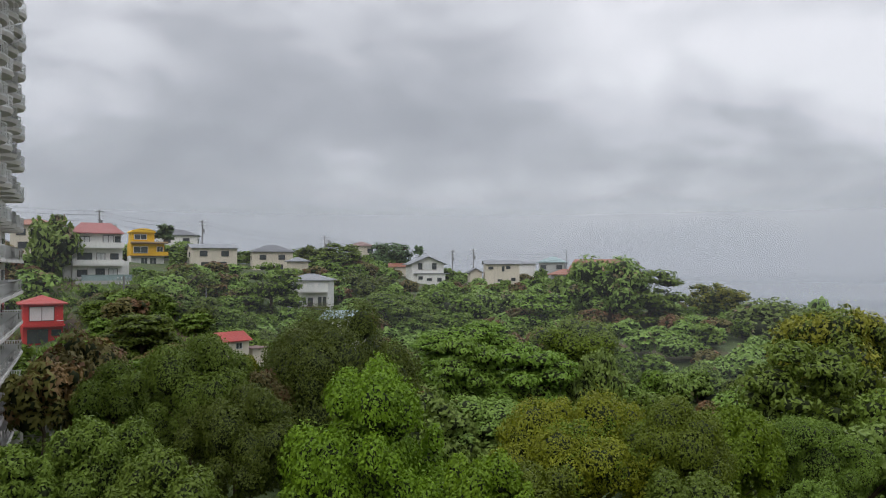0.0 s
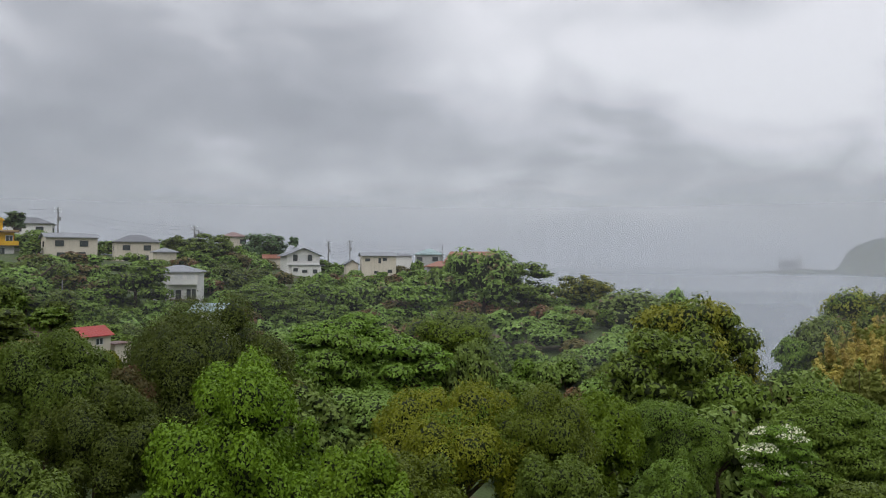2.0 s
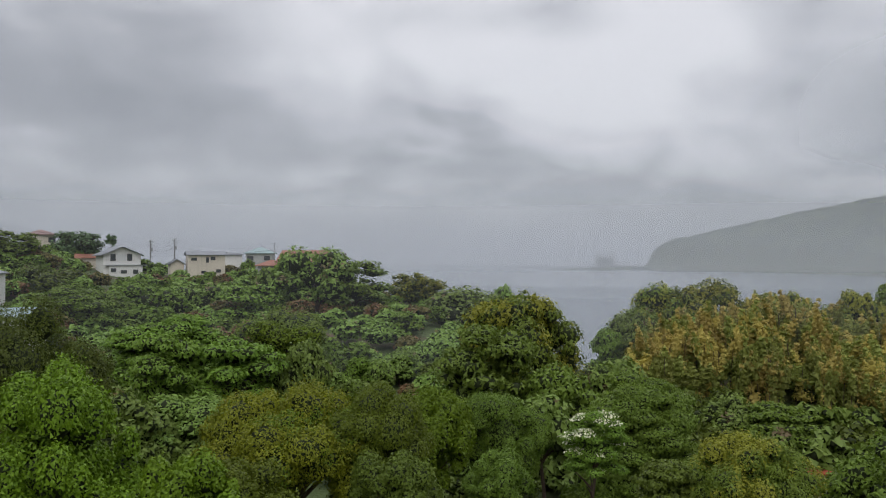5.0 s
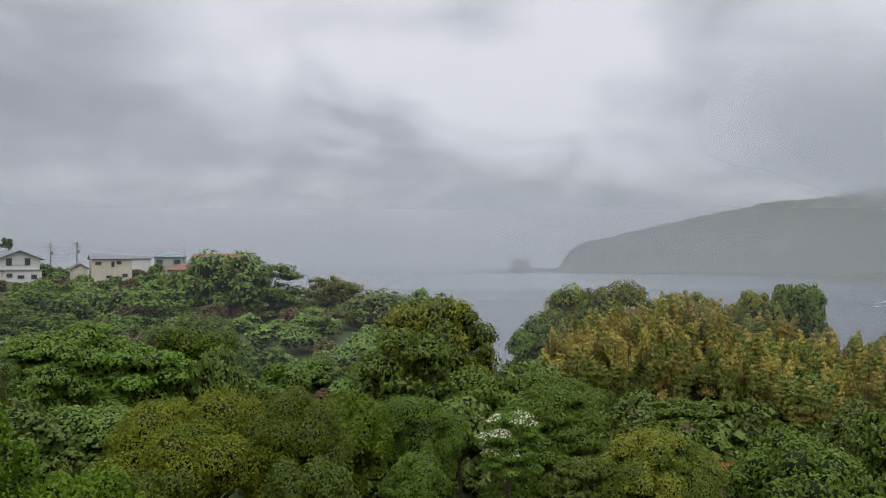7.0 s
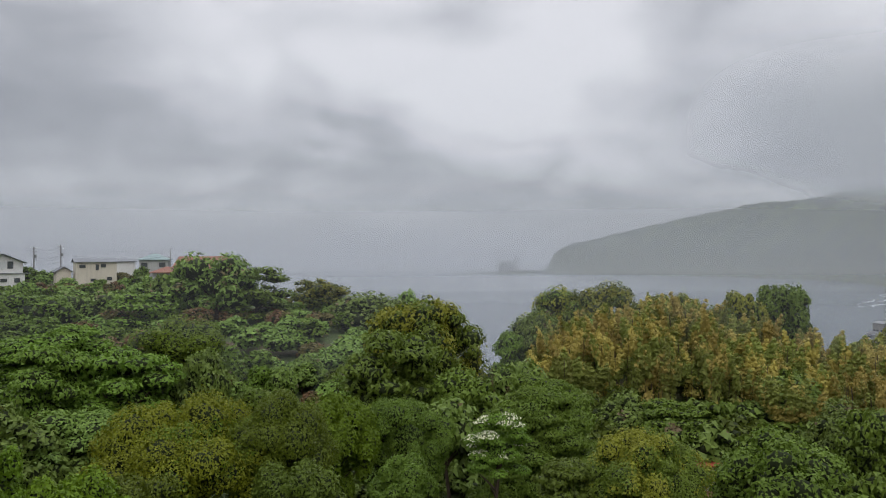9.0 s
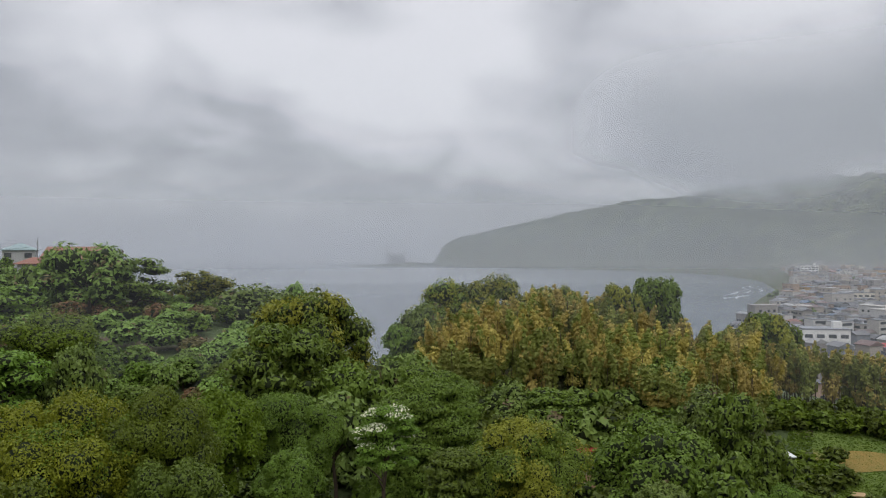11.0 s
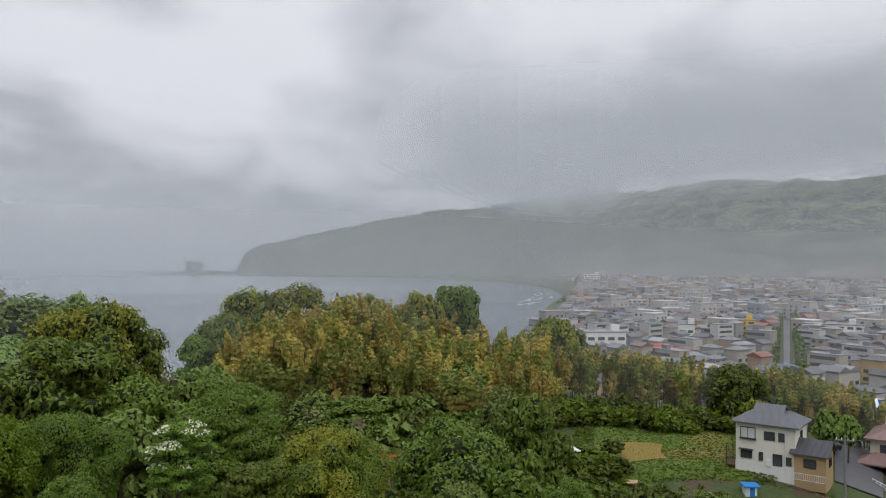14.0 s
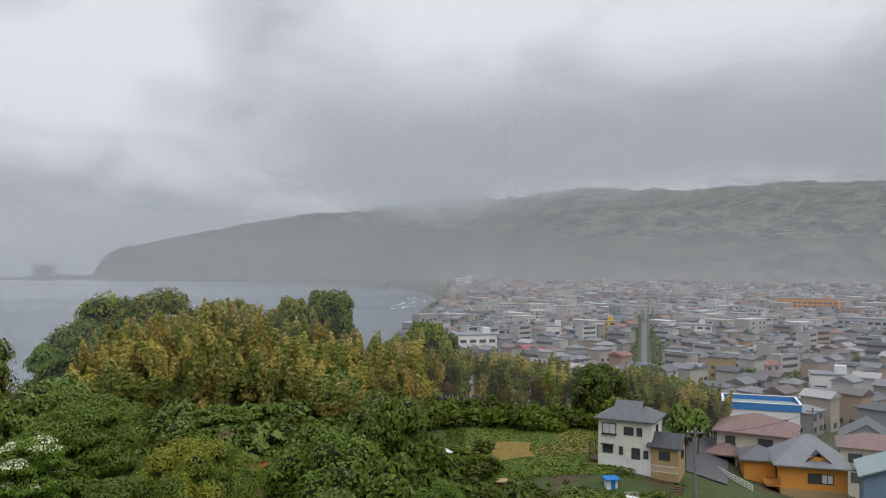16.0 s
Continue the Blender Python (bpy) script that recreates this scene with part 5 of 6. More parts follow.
tree("bright", -5.7, 42, 39.6, 9.4)
tree("maple", -7.8, 60, 42.0, 12.0)
tree("maple", -18.3, 50, 40.5, 7.1)
tree("gold", -15.0, 62, 37.8, 5.2)
tree("maple", -23.4, 56, 38.5, 5.0)
tree("brown", -25.4, 78, 39.1, 8.4)
tree("brown", -27.8, 66, 37.8, 5.6)
tree("maple", -24.2, 40, 37.6, 5.2)
tree("maple", -20.2, 36, 36.7, 5.6)
tree("brown", -14.2, 56, 37.4, 5.7)
tree("maple", -15.2, 46, 37.8, 6.6)
tree("maple", -29.8, 38, 37.2, 3.7)
tree("layer", 1.5, 92, 35.8, 11.0)
tree("layer", 6.2, 94, 35.0, 14.0)
tree("dark", 11.2, 96, 34.4, 7.0)
tree("layer", 2.0, 108, 36.9, 17.0)
tree("yellow", 9.8, 122, 37.0, 14.4)
tree("gold", 10.8, 48, 37.1, 11.6)
tree("yellow", 16.8, 47, 37.2, 6.7)
tree("bright", 3.2, 38, 35.7, 5.7)
tree("bright", 21.4, 58, 34.9, 5.3)
tree("maple", 26.4, 60, 34.4, 6.6)
tree("layer", 25.4, 86, 36.8, 13.4)
tree("camphor", 27.5, 100, 40.2, 15.9)
tree("camphor", 19.7, 190, 40.9, 14.1)
tree("dark", 23.8, 172, 37.9, 20.0)
tree("dark", 26.2, 176, 38.4, 7.1)
tree("dark", 12.5, 178, 47.1, 19.5)
tree("layer", 15.3, 176, 43.9, 16.5)
tree("layer", -7.8, 200, 50.8, 13.3)
tree("pine", -4.0, 238, 52.0, 15.1)
tree("pine", -1.8, 240, 51.7, 3.6)
tree("maple", -5.7, 182, 43.6, 16.3)
tree("layer", -12.8, 152, 45.4, 14.4)
tree("maple", -18.4, 152, 44.9, 10.8)
tree("dark", -27.3, 152, 54.0, 9.1)
tree("pine", -20.3, 202, 55.4, 5.7)
tree("dark", -18.8, 212, 51.5, 9.0)
tree("maple", -9.5, 218, 50.8, 11.3)
tree("layer", -21.7, 102, 39.0, 9.2)
tree("maple", -24.4, 122, 40.6, 6.6)
tree("dark", -1.0, 80, 32.0, 9.6)
tree("dark", 2.8, 84, 30.7, 11.9)
tree("layer", -3.6, 150, 39.6, 17.9)
tree("maple", 0.3, 165, 40.2, 17.3)
tree("dark", 4.1, 172, 39.4, 18.0)
tree("layer", 7.5, 160, 39.2, 17.8)
tree("dark", -14.4, 152, 36.9, 14.3)
tree("dark", -19.1, 146, 37.1, 11.4)
tree("layer", 36.4, 62, 34.8, 9.9)
tree("dogwood", 33.1, 52, 34.6, 4.8)
tree("camphor", 44.0, 48, 34.3, 7.3)
tree("camphor", 40.7, 135, 40.9, 18.2)
tree("gold", 46.3, 142, 39.1, 10.6)
tree("camphor", 50.9, 136, 39.5, 7.6)
tree("layer", 35.0, 132, 33.0, 5.8)
tree("dark", 37.6, 130, 35.2, 11.2)
tree("layer", 30.6, 82, 33.2, 9.1)
tree("dark", 34.3, 90, 32.9, 9.9)
tree("dark", 29.4, 66, 33.0, 5.9)
tree("bright", 20.8, 57, 35.0, 6.4)
tree("maple", 18.3, 42, 34.2, 5.0)
tree("yellow", 7.1, 40, 34.5, 5.2)
tree("maple", 26.0, 50, 32.2, 4.5)
tree("layer", 38.3, 46, 33.0, 4.0)
tree("maple", 53.8, 142, 40.4, 8.4)
tree("maple", 61.0, 136, 34.8, 9.8)
tree("maple", 53.0, 76, 29.0, 11.9)
tree("layer", 45.7, 92, 28.5, 9.0)
tree("dark", 42.3, 94, 28.9, 8.4)
tree("dark", 57.5, 92, 29.6, 10.1)
tree("layer", 58.4, 84, 30.3, 7.4)
tree("dark", 53.4, 104, 30.4, 10.0)
tree("maple", 53.6, 106, 30.9, 4.7)
tree("maple", 73.7, 118, 30.1, 8.6)
tree("maple", 60.6, 86, 25.9, 5.6)
tree("layer", 58.4, 74, 26.7, 5.9)
tree("maple", 73.2, 120, 30.2, 8.8)
tree("camphor", 74.7, 110, 26.9, 3.9)
tree("dark", 79.2, 106, 26.9, 3.3)
tree("dark", 80.4, 108, 26.1, 2.8)
tree("dark", 67.2, 72, 24.9, 2.7)
tree("maple", 61.7, 62, 27.6, 4.6)
tree("layer", 57.9, 64, 27.5, 3.8)
tree("dark", 53.7, 55, 28.9, 3.7)
tree("maple", 43.2, 49, 33.6, 6.6)
tree("layer", 36.5, 62, 35.4, 8.8)
tree("dark", 36.5, 128, 37.0, 11.3)
tree("camphor", 38.4, 134, 40.2, 15.6)
tree("layer", 34.4, 126, 33.1, 7.5)
tree("dark", 40.6, 126, 36.1, 10.5)
tree("gold", 45.2, 140, 38.7, 10.5)
tree("dark", 49.6, 134, 37.1, 8.8)
tree("camphor", 60.4, 130, 35.3, 9.2)
tree("maple", 53.1, 141, 40.4, 8.8)
FAR, UNDER = [], []
# bamboo grove on the knoll and along the field
scatter(("bamboo",), 125, 36.5, 60, 99, 134, 3.6, 5.6, 7.0, 11.5, 3, 0.07, "bamboo grove")
scatter(("bamboo",), 60, 59, 82, 117, 131, 3.2, 4.6, 7.0, 9.5, 4, 0.06, "bamboo grove")
# scrub that fills the slopes
scatter(("dark", "maple", "layer"), 40, 33, 58, 124, 142, 5.0, 7.0, 4.5, 7.5, 41, 0.05, joined=UNDER)
scatter(("layer", "maple", "dark"), 34, 36, 58, 84, 100, 4.0, 6.0, 4.0, 6.5, 42, 0.05, joined=UNDER)
scatter(("dark", "dark", "layer", "maple", "brown"), 430, -31, 30, 128, 234, 4.0, 7.5, 2.6, 5.0, 5, 0.06, joined=FAR)
scatter(("dark", "dark", "layer", "maple", "brown"), 150, -31, 32, 90, 130, 4.0, 7.0, 2.8, 5.5, 15, 0.06)
scatter(("maple", "dark", "layer"), 60, -33, 38, 48, 95, 3.5, 6.0, 3.0, 5.2, 6, 0.1)
scatter(("dark", "layer", "maple"), 60, 30, 58, 70, 128, 3.5, 6.0, 3.0, 5.0, 8, 0.05, joined=UNDER)
scatter(("layer", "maple", "bright"), 70, 58, 73.5, 109, 117, 2.0, 3.6, 1.4, 3.0, 9, 0.15, joined=UNDER)
scatter(("maple", "bright", "layer", "dark"), 80, 56, 65.5, 70, 99, 1.8, 3.6, 1.0, 2.4, 91, 0.15, joined=UNDER)
scatter(("dark", "maple", "layer"), 60, 63, 80, 79, 91.5, 0.9, 2.2, 0.5, 1.3, 93, 0.2, joined=UNDER)
scatter(("dark", "dark", "layer"), 16, 70.5, 75.5, 83.5, 86, 1.4, 2.2, 0.8, 1.3, 92, 0.2, joined=UNDER)
scatter(("dark", "layer", "maple"), 130, -31, -6, 84, 170, 3.0, 4.6, 1.2, 2.4, 51, 0.02, joined=FAR)
scatter(("dark", "layer", "maple"), 45, 56, 80, 70, 90, 1.6, 3.2, 0.7, 1.6, 52, 0.3, joined=UNDER)
# hedges and bushes that stand before the ridge houses
for hx, hy, room in list(HOUSES):
    az, r = bearing(hx, hy)
    if az < 20 and r > 185:
        for i in (-1.7, 0.0, 1.7):
            a = az + i + 0.35 * math.sin(r + i)
            if not hides(a, r - 8.5, land(az, r) + 1.4, 4.5):
                tree("dark" if i else "maple", a, r - 8.5, land(az, r) + 1.4, 4.5, joined=FAR)
for i in range(4, 12):
    if not hides(-30 + 0.95 * i, 118, land(-30 + 0.95 * i, 118) + 3.5 + (i % 2), 5.5):
        tree(("maple", "layer", "dark")[i % 3], -30 + 0.95 * i, 116 + 3 * (i % 3), land(-30 + 0.95 * i, 118) + 3.5 + (i % 2), 5.5, name="bush")
# taller trees along the skyline of the ridge
for az, top, wd, kind in ((-14.7, 49.5, 6, "maple"), (-11.0, 50.2, 7, "layer"), (-10.0, 50.6, 7, "maple"), (-8.0, 50.2, 8, "layer"), (-5.6, 48.6, 6, "maple"), (-4.4, 48.0, 6, "dark"), (-2.9, 46, 5, "dark"),
                          (-23.0, 50, 7, "dark"), (-19.6, 49.0, 6, "maple"), (1.2, 43.5, 5, "maple"), (2.0, 43.4, 5, "dark"), (7.4, 44.5, 5, "maple"), (10.3, 46.3, 6, "maple")):
    tree(kind, az, 236, top, wd, joined=FAR)
tree("layer", 10.4, 182, 45.6, 9.0)
tree("dark", 8.9, 186, 42.6, 6.5)
tree("dark", 13.4, 178, 44.8, 8.0)
# trees between the houses of the town
TOWN_GREEN = []
g_ = np.random.default_rng(77)
for _ in range(300):
    r = math.sqrt(g_.uniform(230 ** 2, 1300 ** 2))
    az = g_.uniform(max(60, coast(r) + 2), 100)
    if land(az, r) > 0.8:
        tree(("dark", "maple", "camphor")[int(g_.integers(0, 3))], az, r, land(az, r) + g_.uniform(4, 8), g_.uniform(4, 8), joined=TOWN_GREEN)
for i in range(26):
    r = 300 + i * 13
    for side in (-5.5, 5.5):
        tree("maple", 76.7 + math.degrees(side / r), r, land(76.7, r) + 6.5, 5.5, joined=TOWN_GREEN)
join_crowns("undergrowth", "dense green undergrowth round the bamboo knoll and field", "undergrowth", UNDER)
join_crowns("scrub", "dense dark green scrub covering the far hillside", "scrub", FAR)
join_crowns("town_trees", "scattered green trees between the town's houses", "trees", TOWN_GREEN)


# ---- poles and cables ----
def pole(az, r, base, top, arms=2, label="grey concrete utility pole with crossarms", radius=0.17):
    x, y = polar(az, r)
    t = thing("utility_pole", pose(x, y, base, 0, 0, -az + 8), label, "utility pole", "utility poles")
    h = top - base
    part("shaft", rod(bmesh.new(), (0, 0, -1), (0, 0, h), radius * 1.2, radius * 0.8, 9), M["pole_grey"], t)
    for i in range(arms):
        arm = part("crossarm", boxes((0, 0, h - 0.5 - 0.8 * i, 1.9 - 0.3 * i, 0.12, 0.12)), M["pole_grey"], t)
        for u in (-0.8, -0.3, 0.3, 0.8):
            part("insulator", rod(bmesh.new(), (u * (1 - 0.15 * i), 0, h - 0.38 - 0.8 * i), (u * (1 - 0.15 * i), 0, h - 0.15 - 0.8 * i), 0.05, 0.04, 6), M["sheet_white"], arm)
    if arms > 1:
        part("transformer", rod(bmesh.new(), (0.38, 0, h - 3.2), (0.38, 0, h - 2.3), 0.28, 0.28, 10), M["pole_grey"], t)
    return Vector((x, y, top - 0.4))


def cable(a, b, sag, name="cable"):
    cu = bpy.data.curves.new(name, "CURVE")
    cu.dimensions, cu.bevel_depth, cu.bevel_resolution = "3D", 0.028, 1
    sp = cu.splines.new("POLY")
    sp.points.add(16)
    for i in range(17):
        f = i / 16
        p = a.lerp(b, f)
        sp.points[i].co = (p.x, p.y, p.z - sag * 4 * f * (1 - f), 1)
    cu.materials.append(M["cable"])
    o = new(name, cu)
    tagged(o, "thin black overhead cable between poles", "cable", "overhead cables")


P6 = pole(-24.5, 178, 46, 57.2)
P5 = pole(-17.7, 200, 46, 56.7)
P4 = pole(-8.9, 215, 44, 53.6)
P4b = pole(-8.6, 219, 44, 52.5)
P1 = pole(0.7, 235, 40, 50.0)
P2 = pole(2.3, 230, 40, 50.4)
P3 = pole(9.3, 225, 41, 49.4, 0, "bare grey pole beside the orange-roofed house", 0.12)
pole(-22.9, 118, 36, 43.6)
pole(-17.4, 140, 36, 41.2, 0, "thin grey pole on the slope", 0.1)
PA = pole(80.2, 90, 20.0, 26.9, 1, "dark utility pole beside the cream house", 0.13)
PB = pole(87.8, 112, 14, 26.5, 1, "tall dark utility pole over the village roofs", 0.16)
far_left = Vector((*polar(-38, 150), 58))
for a, b in ((far_left, P6), (P6, P5), (P5, P4), (P4, P1), (P1, P2), (P2, P3)):
    for k, dz in enumerate((0.0, -0.7, -1.8)):
        cable(a + Vector((0, 0, dz)), b + Vector((0, 0, dz)), 1.0 + 0.25 * k)
for dz in (-2.6, -3.4, -4.3):
    cable(P1 + Vector((0, 0, dz)), P2 + Vector((0, 0, dz)), 0.4)
cable(PA, PB, 0.8)


# ---- the cape with its hotel ----
def cape():
    t = thing("seaside_hotel", pose(*polar(34.0, 2740), 0, 0, 0, -34), "large grey hotel with two stair towers on a headland", "hotel")
    part("wall", boxes((0, 0, 0, 66, 24, 42)), M["hotel_wall"], t)
    part("tower", boxes((-31, -4, 0, 10, 20, 62)), M["hotel_wall"], t)
    part("tower", boxes((31, -4, 0, 10, 20, 64)), M["hotel_wall"], t)
    part("roof_deck", boxes((0, 0, 42, 50, 20, 5)), M["hotel_wall"], t)
    for i in range(6):
        part("window_band", boxes((0, -12.2, 6 + 6 * i, 50, 0.4, 2.6)), M["glass"], t)
    part("annexe", boxes((58, 6, 0, 44, 20, 16)), M["hotel_wall"], t)
    bm = bmesh.new()
    for u, hw, z in ((-150, 12, 2.0), (-90, 30, 5.0), (0, 60, 10.0), (80, 60, 13), (170, 60, 16)):
        bmesh.ops.create_icosphere(bm, subdivisions=3, radius=1.0, matrix=Matrix.Translation((u, 10, 0)) @ Matrix.Diagonal((75, hw, z, 1)))
    o = new("headland", mesh_of("headland", bm, M["woods"]))
    o.matrix_world = pose(*polar(34.0, 2735), 0, 0, 0, -34)
    tagged(o, "low rocky headland running out into the bay", "headland", kind="structure")


cape()


def surf():
    """Lines of white water along the beach."""
    m, k = material("foam")
    finish(k, k.mix(k.noise(place_of(k), 0.12, 5), (0.22, 0.25, 0.27), (0.6, 0.62, 0.63)), 0.7)
    g = np.random.default_rng(5)
    for row in range(3):
        bm = bmesh.new()
        prev = None
        for i in range(40):
            r = 800 + i * 8
            az = coast(r) - math.degrees((2 + row * 9 + 3 * math.sin(i * 0.5 + row * 2)) / r)
            wd = max(0.15, 0.9 + 1.5 * math.sin(i * 0.33 + row * 1.7))
            cur = [bm.verts.new((*polar(az - math.degrees(wd / r), r), 0.12 + 0.5 * (wd > 2))), bm.verts.new((*polar(az, r), 0.1))]
            if prev:
                bm.faces.new((prev[0], cur[0], cur[1], prev[1]))
            prev = cur
        tagged(new("surf", mesh_of("surf", bm, m)), "white breaking wave along the beach", "surf", "breaking waves", "stuff")


surf()


# ---- field, garden and yard ----
def patch(name, mat, label, a0, a1, r0, r1, lift=0.06, wob=0.0, na=30, nrr=24):
    """A piece of ground cover that lies on the land."""
    vs, fs = [], []
    for i in range(na + 1):
        for j in range(nrr + 1):
            a, r = a0 + (a1 - a0) * i / na, r0 + (r1 - r0) * j / nrr
            if wob:
                a += wob * 0.25 * noise.noise((a * 0.5, r * 0.15, 3)) * (1 if i in (0, na) else 0.5)
                r += wob * noise.noise((a * 0.35, r * 0.1, 8))
            vs.append((*polar(a, r), land(a, r) + lift))
    for i in range(na):
        for j in range(nrr):
            k = i * (nrr + 1) + j
            fs.append((k, k + 1, k + nrr + 2, k + nrr + 1))
    me = solid(name, vs, fs, mat)
    me.polygons.foreach_set("use_smooth", [True] * len(fs))
    return tagged(new(name, me), label, name.replace("_", " "), kind="structure")


m_, k_ = material("meadow_grass")
pos_ = place_of(k_)
base_ = k_.mix(k_.noise(pos_, 0.35, 5), (0.06, 0.105, 0.013), (0.15, 0.195, 0.028))
base_ = k_.mix(k_.math("MULTIPLY", k_.noise(pos_, 4.0, 4), 0.5), base_, (0.07, 0.10, 0.02))
dry_ = k_.ramp(k_.noise(pos_, 0.11, 3), (0.52, (0, 0, 0)), (0.64, (1, 1, 1)))
finish(k_, k_.mix(dry_, base_, (0.22, 0.15, 0.045)), 0.95, k_.noise(pos_, 5.0, 5), 1.0, distance=0.25)
M["meadow"] = m_
m_, k_ = material("bare_earth")
pos_ = place_of(k_)
finish(k_, k_.mix(k_.noise(pos_, 0.9, 6), (0.13, 0.085, 0.045), (0.30, 0.19, 0.09)), 0.95, k_.noise(pos_, 4.0, 5), 0.8, distance=0.1)
M["earth"] = m_
m_, k_ = material("dry_grass")
pos_ = place_of(k_)
finish(k_, k_.mix(k_.noise(pos_, 0.8, 6, 0.65), (0.12, 0.13, 0.025), (0.34, 0.20, 0.05)), 0.95, k_.noise(pos_, 5.0, 5), 1.0, distance=0.25)
M["dry"] = m_
patch("meadow", M["meadow"], "rough green field with dry orange patches", 63.6, 74.6, 92, 111, 0.08, 1.5)
patch("dry_grass", M["dry"], "patch of dry orange-brown grass in the field", 65.4, 68.6, 96.5, 103.5, 0.16, 2.4)
patch("avenue", M["asphalt"], "straight grey avenue into the town", 76.5, 76.9, 300, 650, 0.25)
patch("yard", M["earth"], "bare brown earth yard beside the red-roofed shed", 46.0, 49.2, 74, 87, 0.1, 1.0)
patch("road", M["asphalt"], "wet grey asphalt lane beside the cream house", 79.6, 82.4, 96, 150, 0.16)
patch("garden_bed", M["earth"], "dug brown vegetable bed on the terrace", 75.2, 79.0, 86, 91, 0.12, 0.5)

g_ = np.random.default_rng(31)


def tufts(n, a0, a1, r0, r1, h0, h1, mat, label):
    """Blades and weeds on the field: too many to count."""
    r = np.sqrt(g_.uniform(r0 * r0, r1 * r1, n))
    a = g_.uniform(a0, a1, n)
    c = np.array([(*polar(q, w_), land(q, w_)) for q, w_ in zip(a, r)])
    h = g_.uniform(h0, h1, (n, 1))
    vs = []
    for _ in range(3):
        d = g_.normal(0, 1, (n, 3)) * np.array([1, 1, 0]) * 0.25
        side = g_.normal(0, 1, (n, 3)) * np.array([1, 1, 0]) * 0.14
        tip = c + d * h * 2 + np.array([0, 0, 1.0]) * h
        vs.append(np.stack([c - side, c + side, tip], 1).reshape(-1, 3))
    v = np.concatenate(vs)
    me = solid("grass", v, np.arange(len(v)).reshape(-1, 3), mat)
    tagged(new("grass", me), label, "grass", kind="stuff")


tufts(12000, 62, 76, 90, 112, 0.06, 0.22, LEAF["maple"], "short rough grass over the field")
tufts(2500, -33, -24, 42, 72, 0.4, 1.0, LEAF["gold"], "long yellowish grass on the bank below the tower")
tufts(6000, -31, -6, 84, 168, 0.3, 0.9, LEAF["dark"], "weeds and young growth on the steep slope")
tufts(6000, 56, 80, 70, 92, 0.15, 0.4, LEAF["dark"], "tall weeds on the garden terraces")


def cloche(az, r, length, turn):
    x, y = polar(az, r)
    t = thing("cloche", pose(x, y, land(az, r) + 0.05, 0, 0, turn), "white plastic tunnel over a vegetable row", "cloche", "garden tunnels")
    bm = bmesh.new()
    n = 8
    ends = [[bm.verts.new((u, 0.42 * math.cos(math.pi * i / n), 0.3 * math.sin(math.pi * i / n))) for i in range(n + 1)] for u in np.linspace(-length / 2, length / 2, 6)]
    for p, q in zip(ends, ends[1:]):
        for i in range(n):
            bm.faces.new((p[i], p[i + 1], q[i + 1], q[i]))
    bm.faces.new(ends[0])
    bm.faces.new(ends[-1])
    part("cover", bm, M["sheet_white"], t)
    for u in np.linspace(-length / 2, length / 2, 4):
        bm = bmesh.new()
        for i in range(n):
            f0, f1 = math.pi * i / n, math.pi * (i + 1) / n
            rod(bm, (u, 0.43 * math.cos(f0), 0.31 * math.sin(f0)), (u, 0.43 * math.cos(f1), 0.31 * math.sin(f1)), 0.025, None, 4)
        part("hoop", bm, M["pole_grey"], t)


for az, r, length, turn in ((69.6, 89.6, 1.6, 104), (72.4, 88.6, 1.9, 98), (75.6, 87.0, 3.2, 80)):
    cloche(az, r, length, turn)


def hut(az, r, w, d, h, wall, roof, turn, label, door=""):
    x, y = polar(az, r)
    t = thing("garden_hut", pose(x, y, land(az, r) + 0.05, 0, 0, -az + turn), label, "hut", "garden huts")
    part("wall", boxes((0, 0, -0.6, w, d, h + 0.6)), M[wall], t)
    bm = boxes((0, 0, h, w + 0.5, d + 0.5, 0.14))
    bm.transform(pose(0, 0, 0, 4, 0, 0))
    part("roof", bm, M[roof], t)
    if door:
        part("door", boxes((0.1, -d / 2 - 0.03, 0.05, w * 0.4, 0.06, h * 0.85)), M[door], t)
    return t


hut(74.3, 89.5, 1.25, 1.0, 1.25, "sheet_white", "blue_paint", 20, "small white garden hut with blue roof and door", "blue_paint")
hut(61.8, 97, 1.5, 1.3, 0.9, "wood", "sheet_white", 30, "low wooden hut with pale sheet roof")
hut(66.3, 91.5, 0.9, 0.6, 0.45, "wood", "tan_wall", 10, "small wooden bench with tan top")
hut(47.4, 88, 4.2, 3.4, 2.4, "grey_wall", "roof_red", 25, "grey shed with rusty red sheet roof", "wood")


def steps(az, r, n, turn, mat, label):
    x, y = polar(az, r)
    t = thing("garden_steps", pose(x, y, land(az, r), 0, 0, -az + turn), label, "steps")
    for i in range(n):
        part("step", boxes((0, i * 0.42, i * 0.16 - 0.3, 1.0, 0.34, 0.45)), M[mat], t)


steps(72.0, 90.5, 9, 12, "concrete", "short flight of pale concrete garden steps")
steps(78.6, 87, 8, -15, "wood", "dark timber steps up the garden bank")


def planks(az, r):
    x, y = polar(az, r)
    t = thing("plank_stack", pose(x, y, land(az, r) + 0.06, 0, 0, 35), "grey weathered planks lying on the bank", "planks")
    for i in range(4):
        part("plank", boxes((i * 0.5 - 0.8, 0.1 * i, 0.06 * i, 0.22, 3.4, 0.06)), M["concrete"], t)


planks(76.6, 88.5)


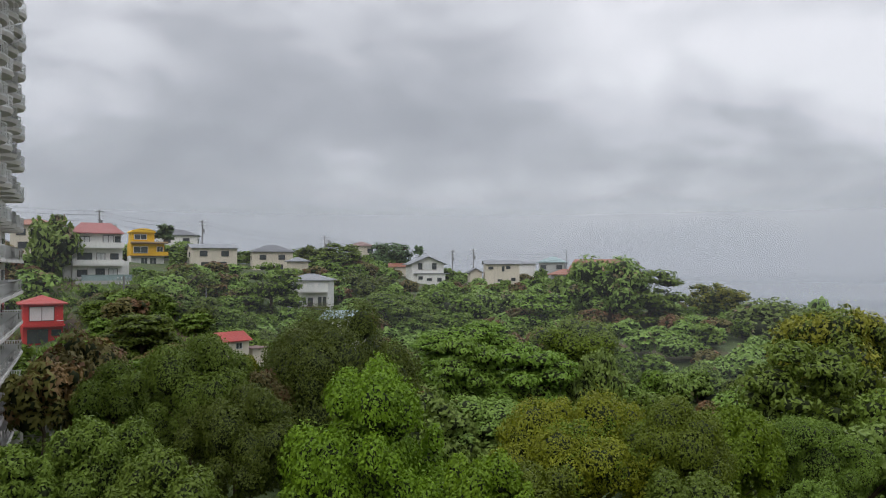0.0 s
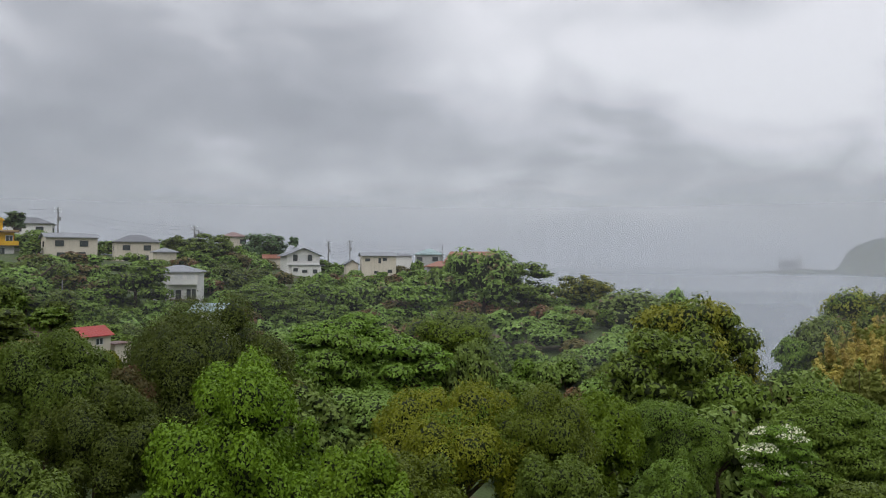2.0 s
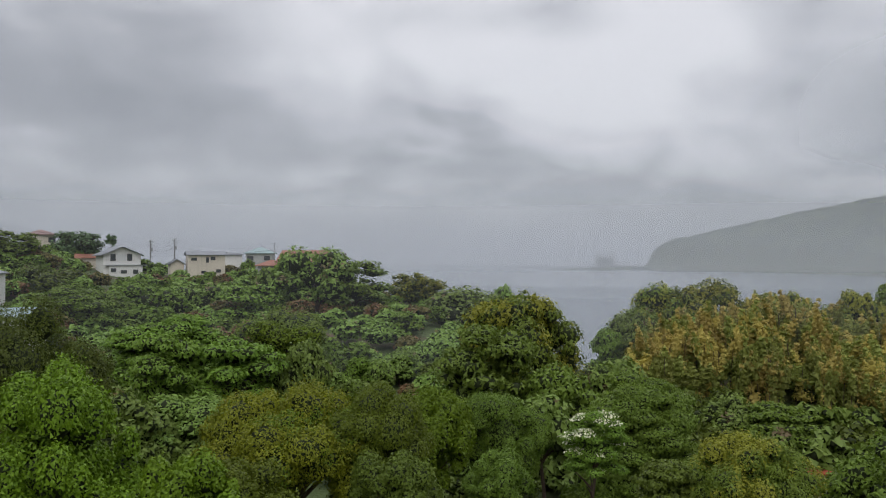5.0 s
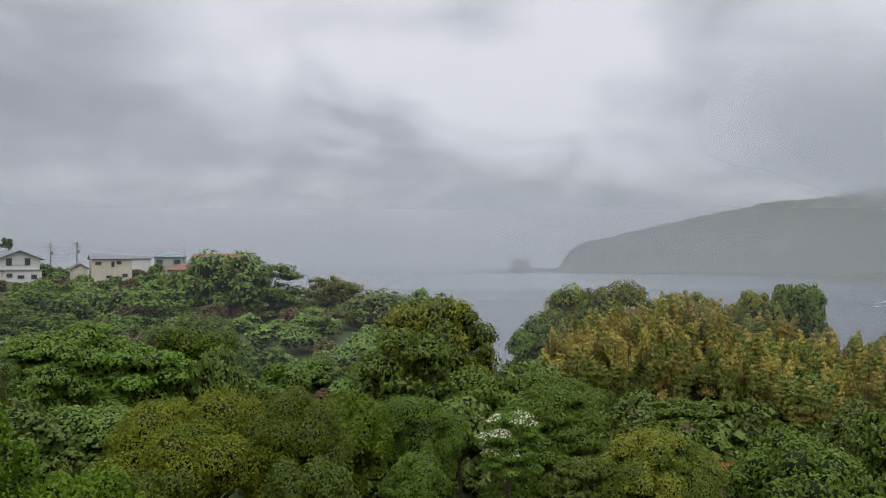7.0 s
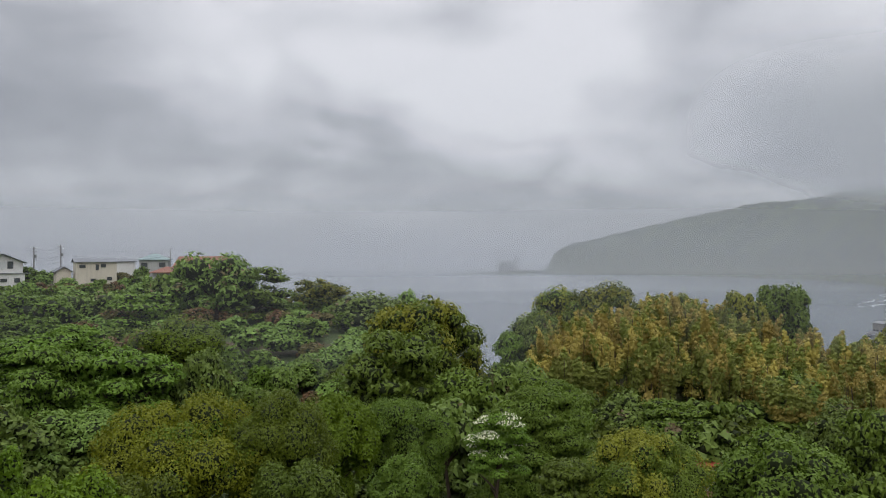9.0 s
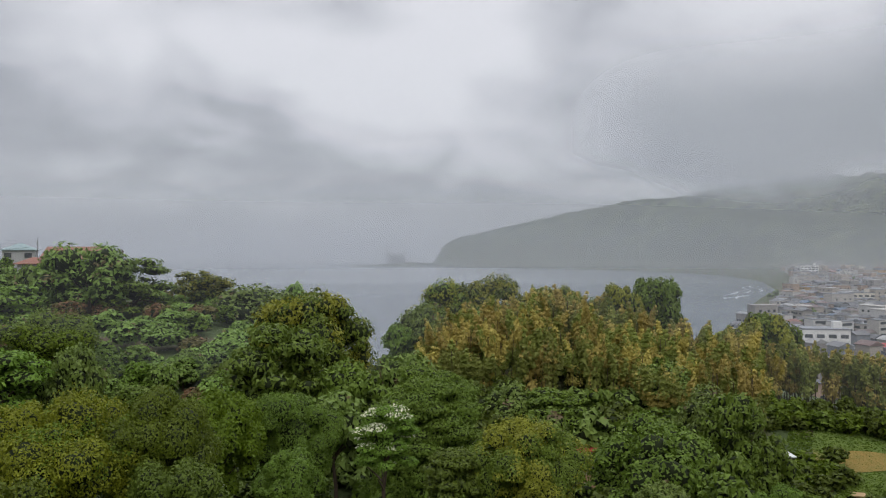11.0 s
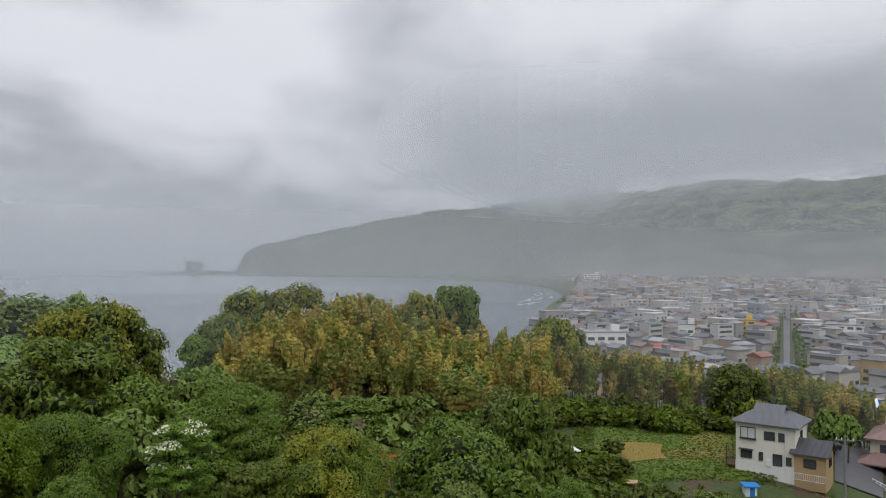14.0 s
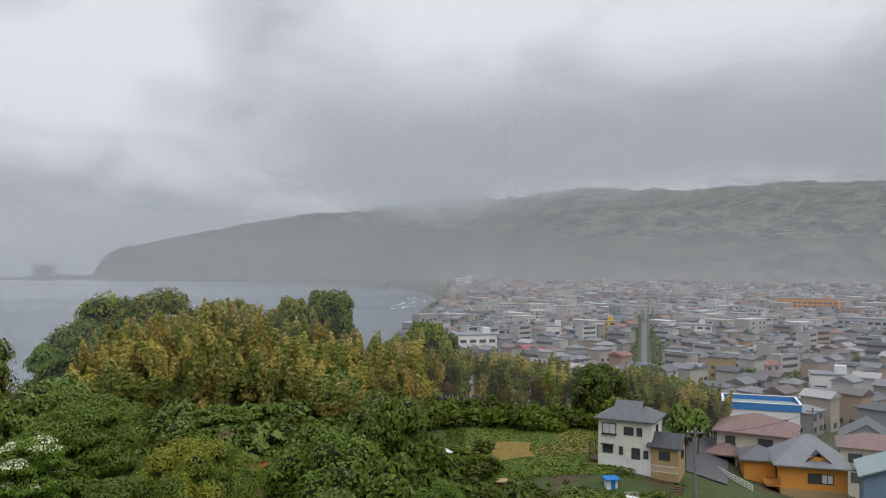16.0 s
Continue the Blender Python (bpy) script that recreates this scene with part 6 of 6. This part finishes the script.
def fence(a, b, z, n, label):
    d = b - a
    t = thing("fence", pose(a.x, a.y, z, 0, 0, math.degrees(math.atan2(d.y, d.x))), label, "fence")
    length = d.length
    for i in range(n + 1):
        part("post", boxes((length * i / n, 0, -0.5, 0.07, 0.07, 1.35)), M["white_frame"], t)
    for zz in (0.1, 0.4, 0.7):
        part("rail", boxes((length / 2, 0.06, zz, length, 0.05, 0.1)), M["white_frame"], t)


fence(Vector((*polar(81.8, 104), 0)), Vector((*polar(84.0, 97), 0)), 18.6, 9, "white railing along the edge of the lane")


def car(az, r, turn, paint, label):
    x, y = polar(az, r)
    t = thing("car", pose(x, y, land(az, r) + 0.18, 0, 0, turn), label, "car", "parked cars")
    bm = bmesh.new()
    prof = [(-2.0, 0.35), (-2.0, 0.85), (-1.5, 0.98), (-0.9, 1.45), (0.6, 1.45), (1.2, 0.98), (1.95, 0.85), (2.0, 0.35)]
    ends = [[bm.verts.new((x_, y_ * (0.88 if z_ > 1.2 else 1), z_)) for x_, z_ in prof] for y_ in (-0.82, 0.82)]
    n = len(prof)
    for i in range(n):
        bm.faces.new((ends[0][i], ends[0][(i + 1) % n], ends[1][(i + 1) % n], ends[1][i]))
    for e in ends:
        bm.faces.new(e)
    bmesh.ops.recalc_face_normals(bm, faces=bm.faces)
    bmesh.ops.bevel(bm, geom=list(bm.edges), offset=0.06, segments=1, affect="EDGES")
    part("body", bm, M[paint], t)
    part("side_glass", boxes((-0.15, -0.79, 1.0, 1.7, 0.06, 0.36)), M["glass"], t)
    part("side_glass", boxes((-0.15, 0.79, 1.0, 1.7, 0.06, 0.36)), M["glass"], t)
    for u in (-1.25, 1.25):
        for v in (-0.78, 0.78):
            wheel = part("wheel", rod(bmesh.new(), (u, v - 0.1, 0.32), (u, v + 0.1, 0.32), 0.32, None, 12), M["cable"], t)
            part("rim", rod(bmesh.new(), (u, v - 0.12, 0.32), (u, v + 0.12, 0.32), 0.18, None, 10), M["pole_grey"], wheel)


car(79.3, 112, 30, "dark_frame", "black car parked behind the cream house")
car(83.0, 312, 10, "dark_frame", "dark car in the town car park")
car(83.6, 313, 10, "sheet_white", "white car in the town car park")
car(84.2, 314, 10, "pole_grey", "grey car in the town car park")
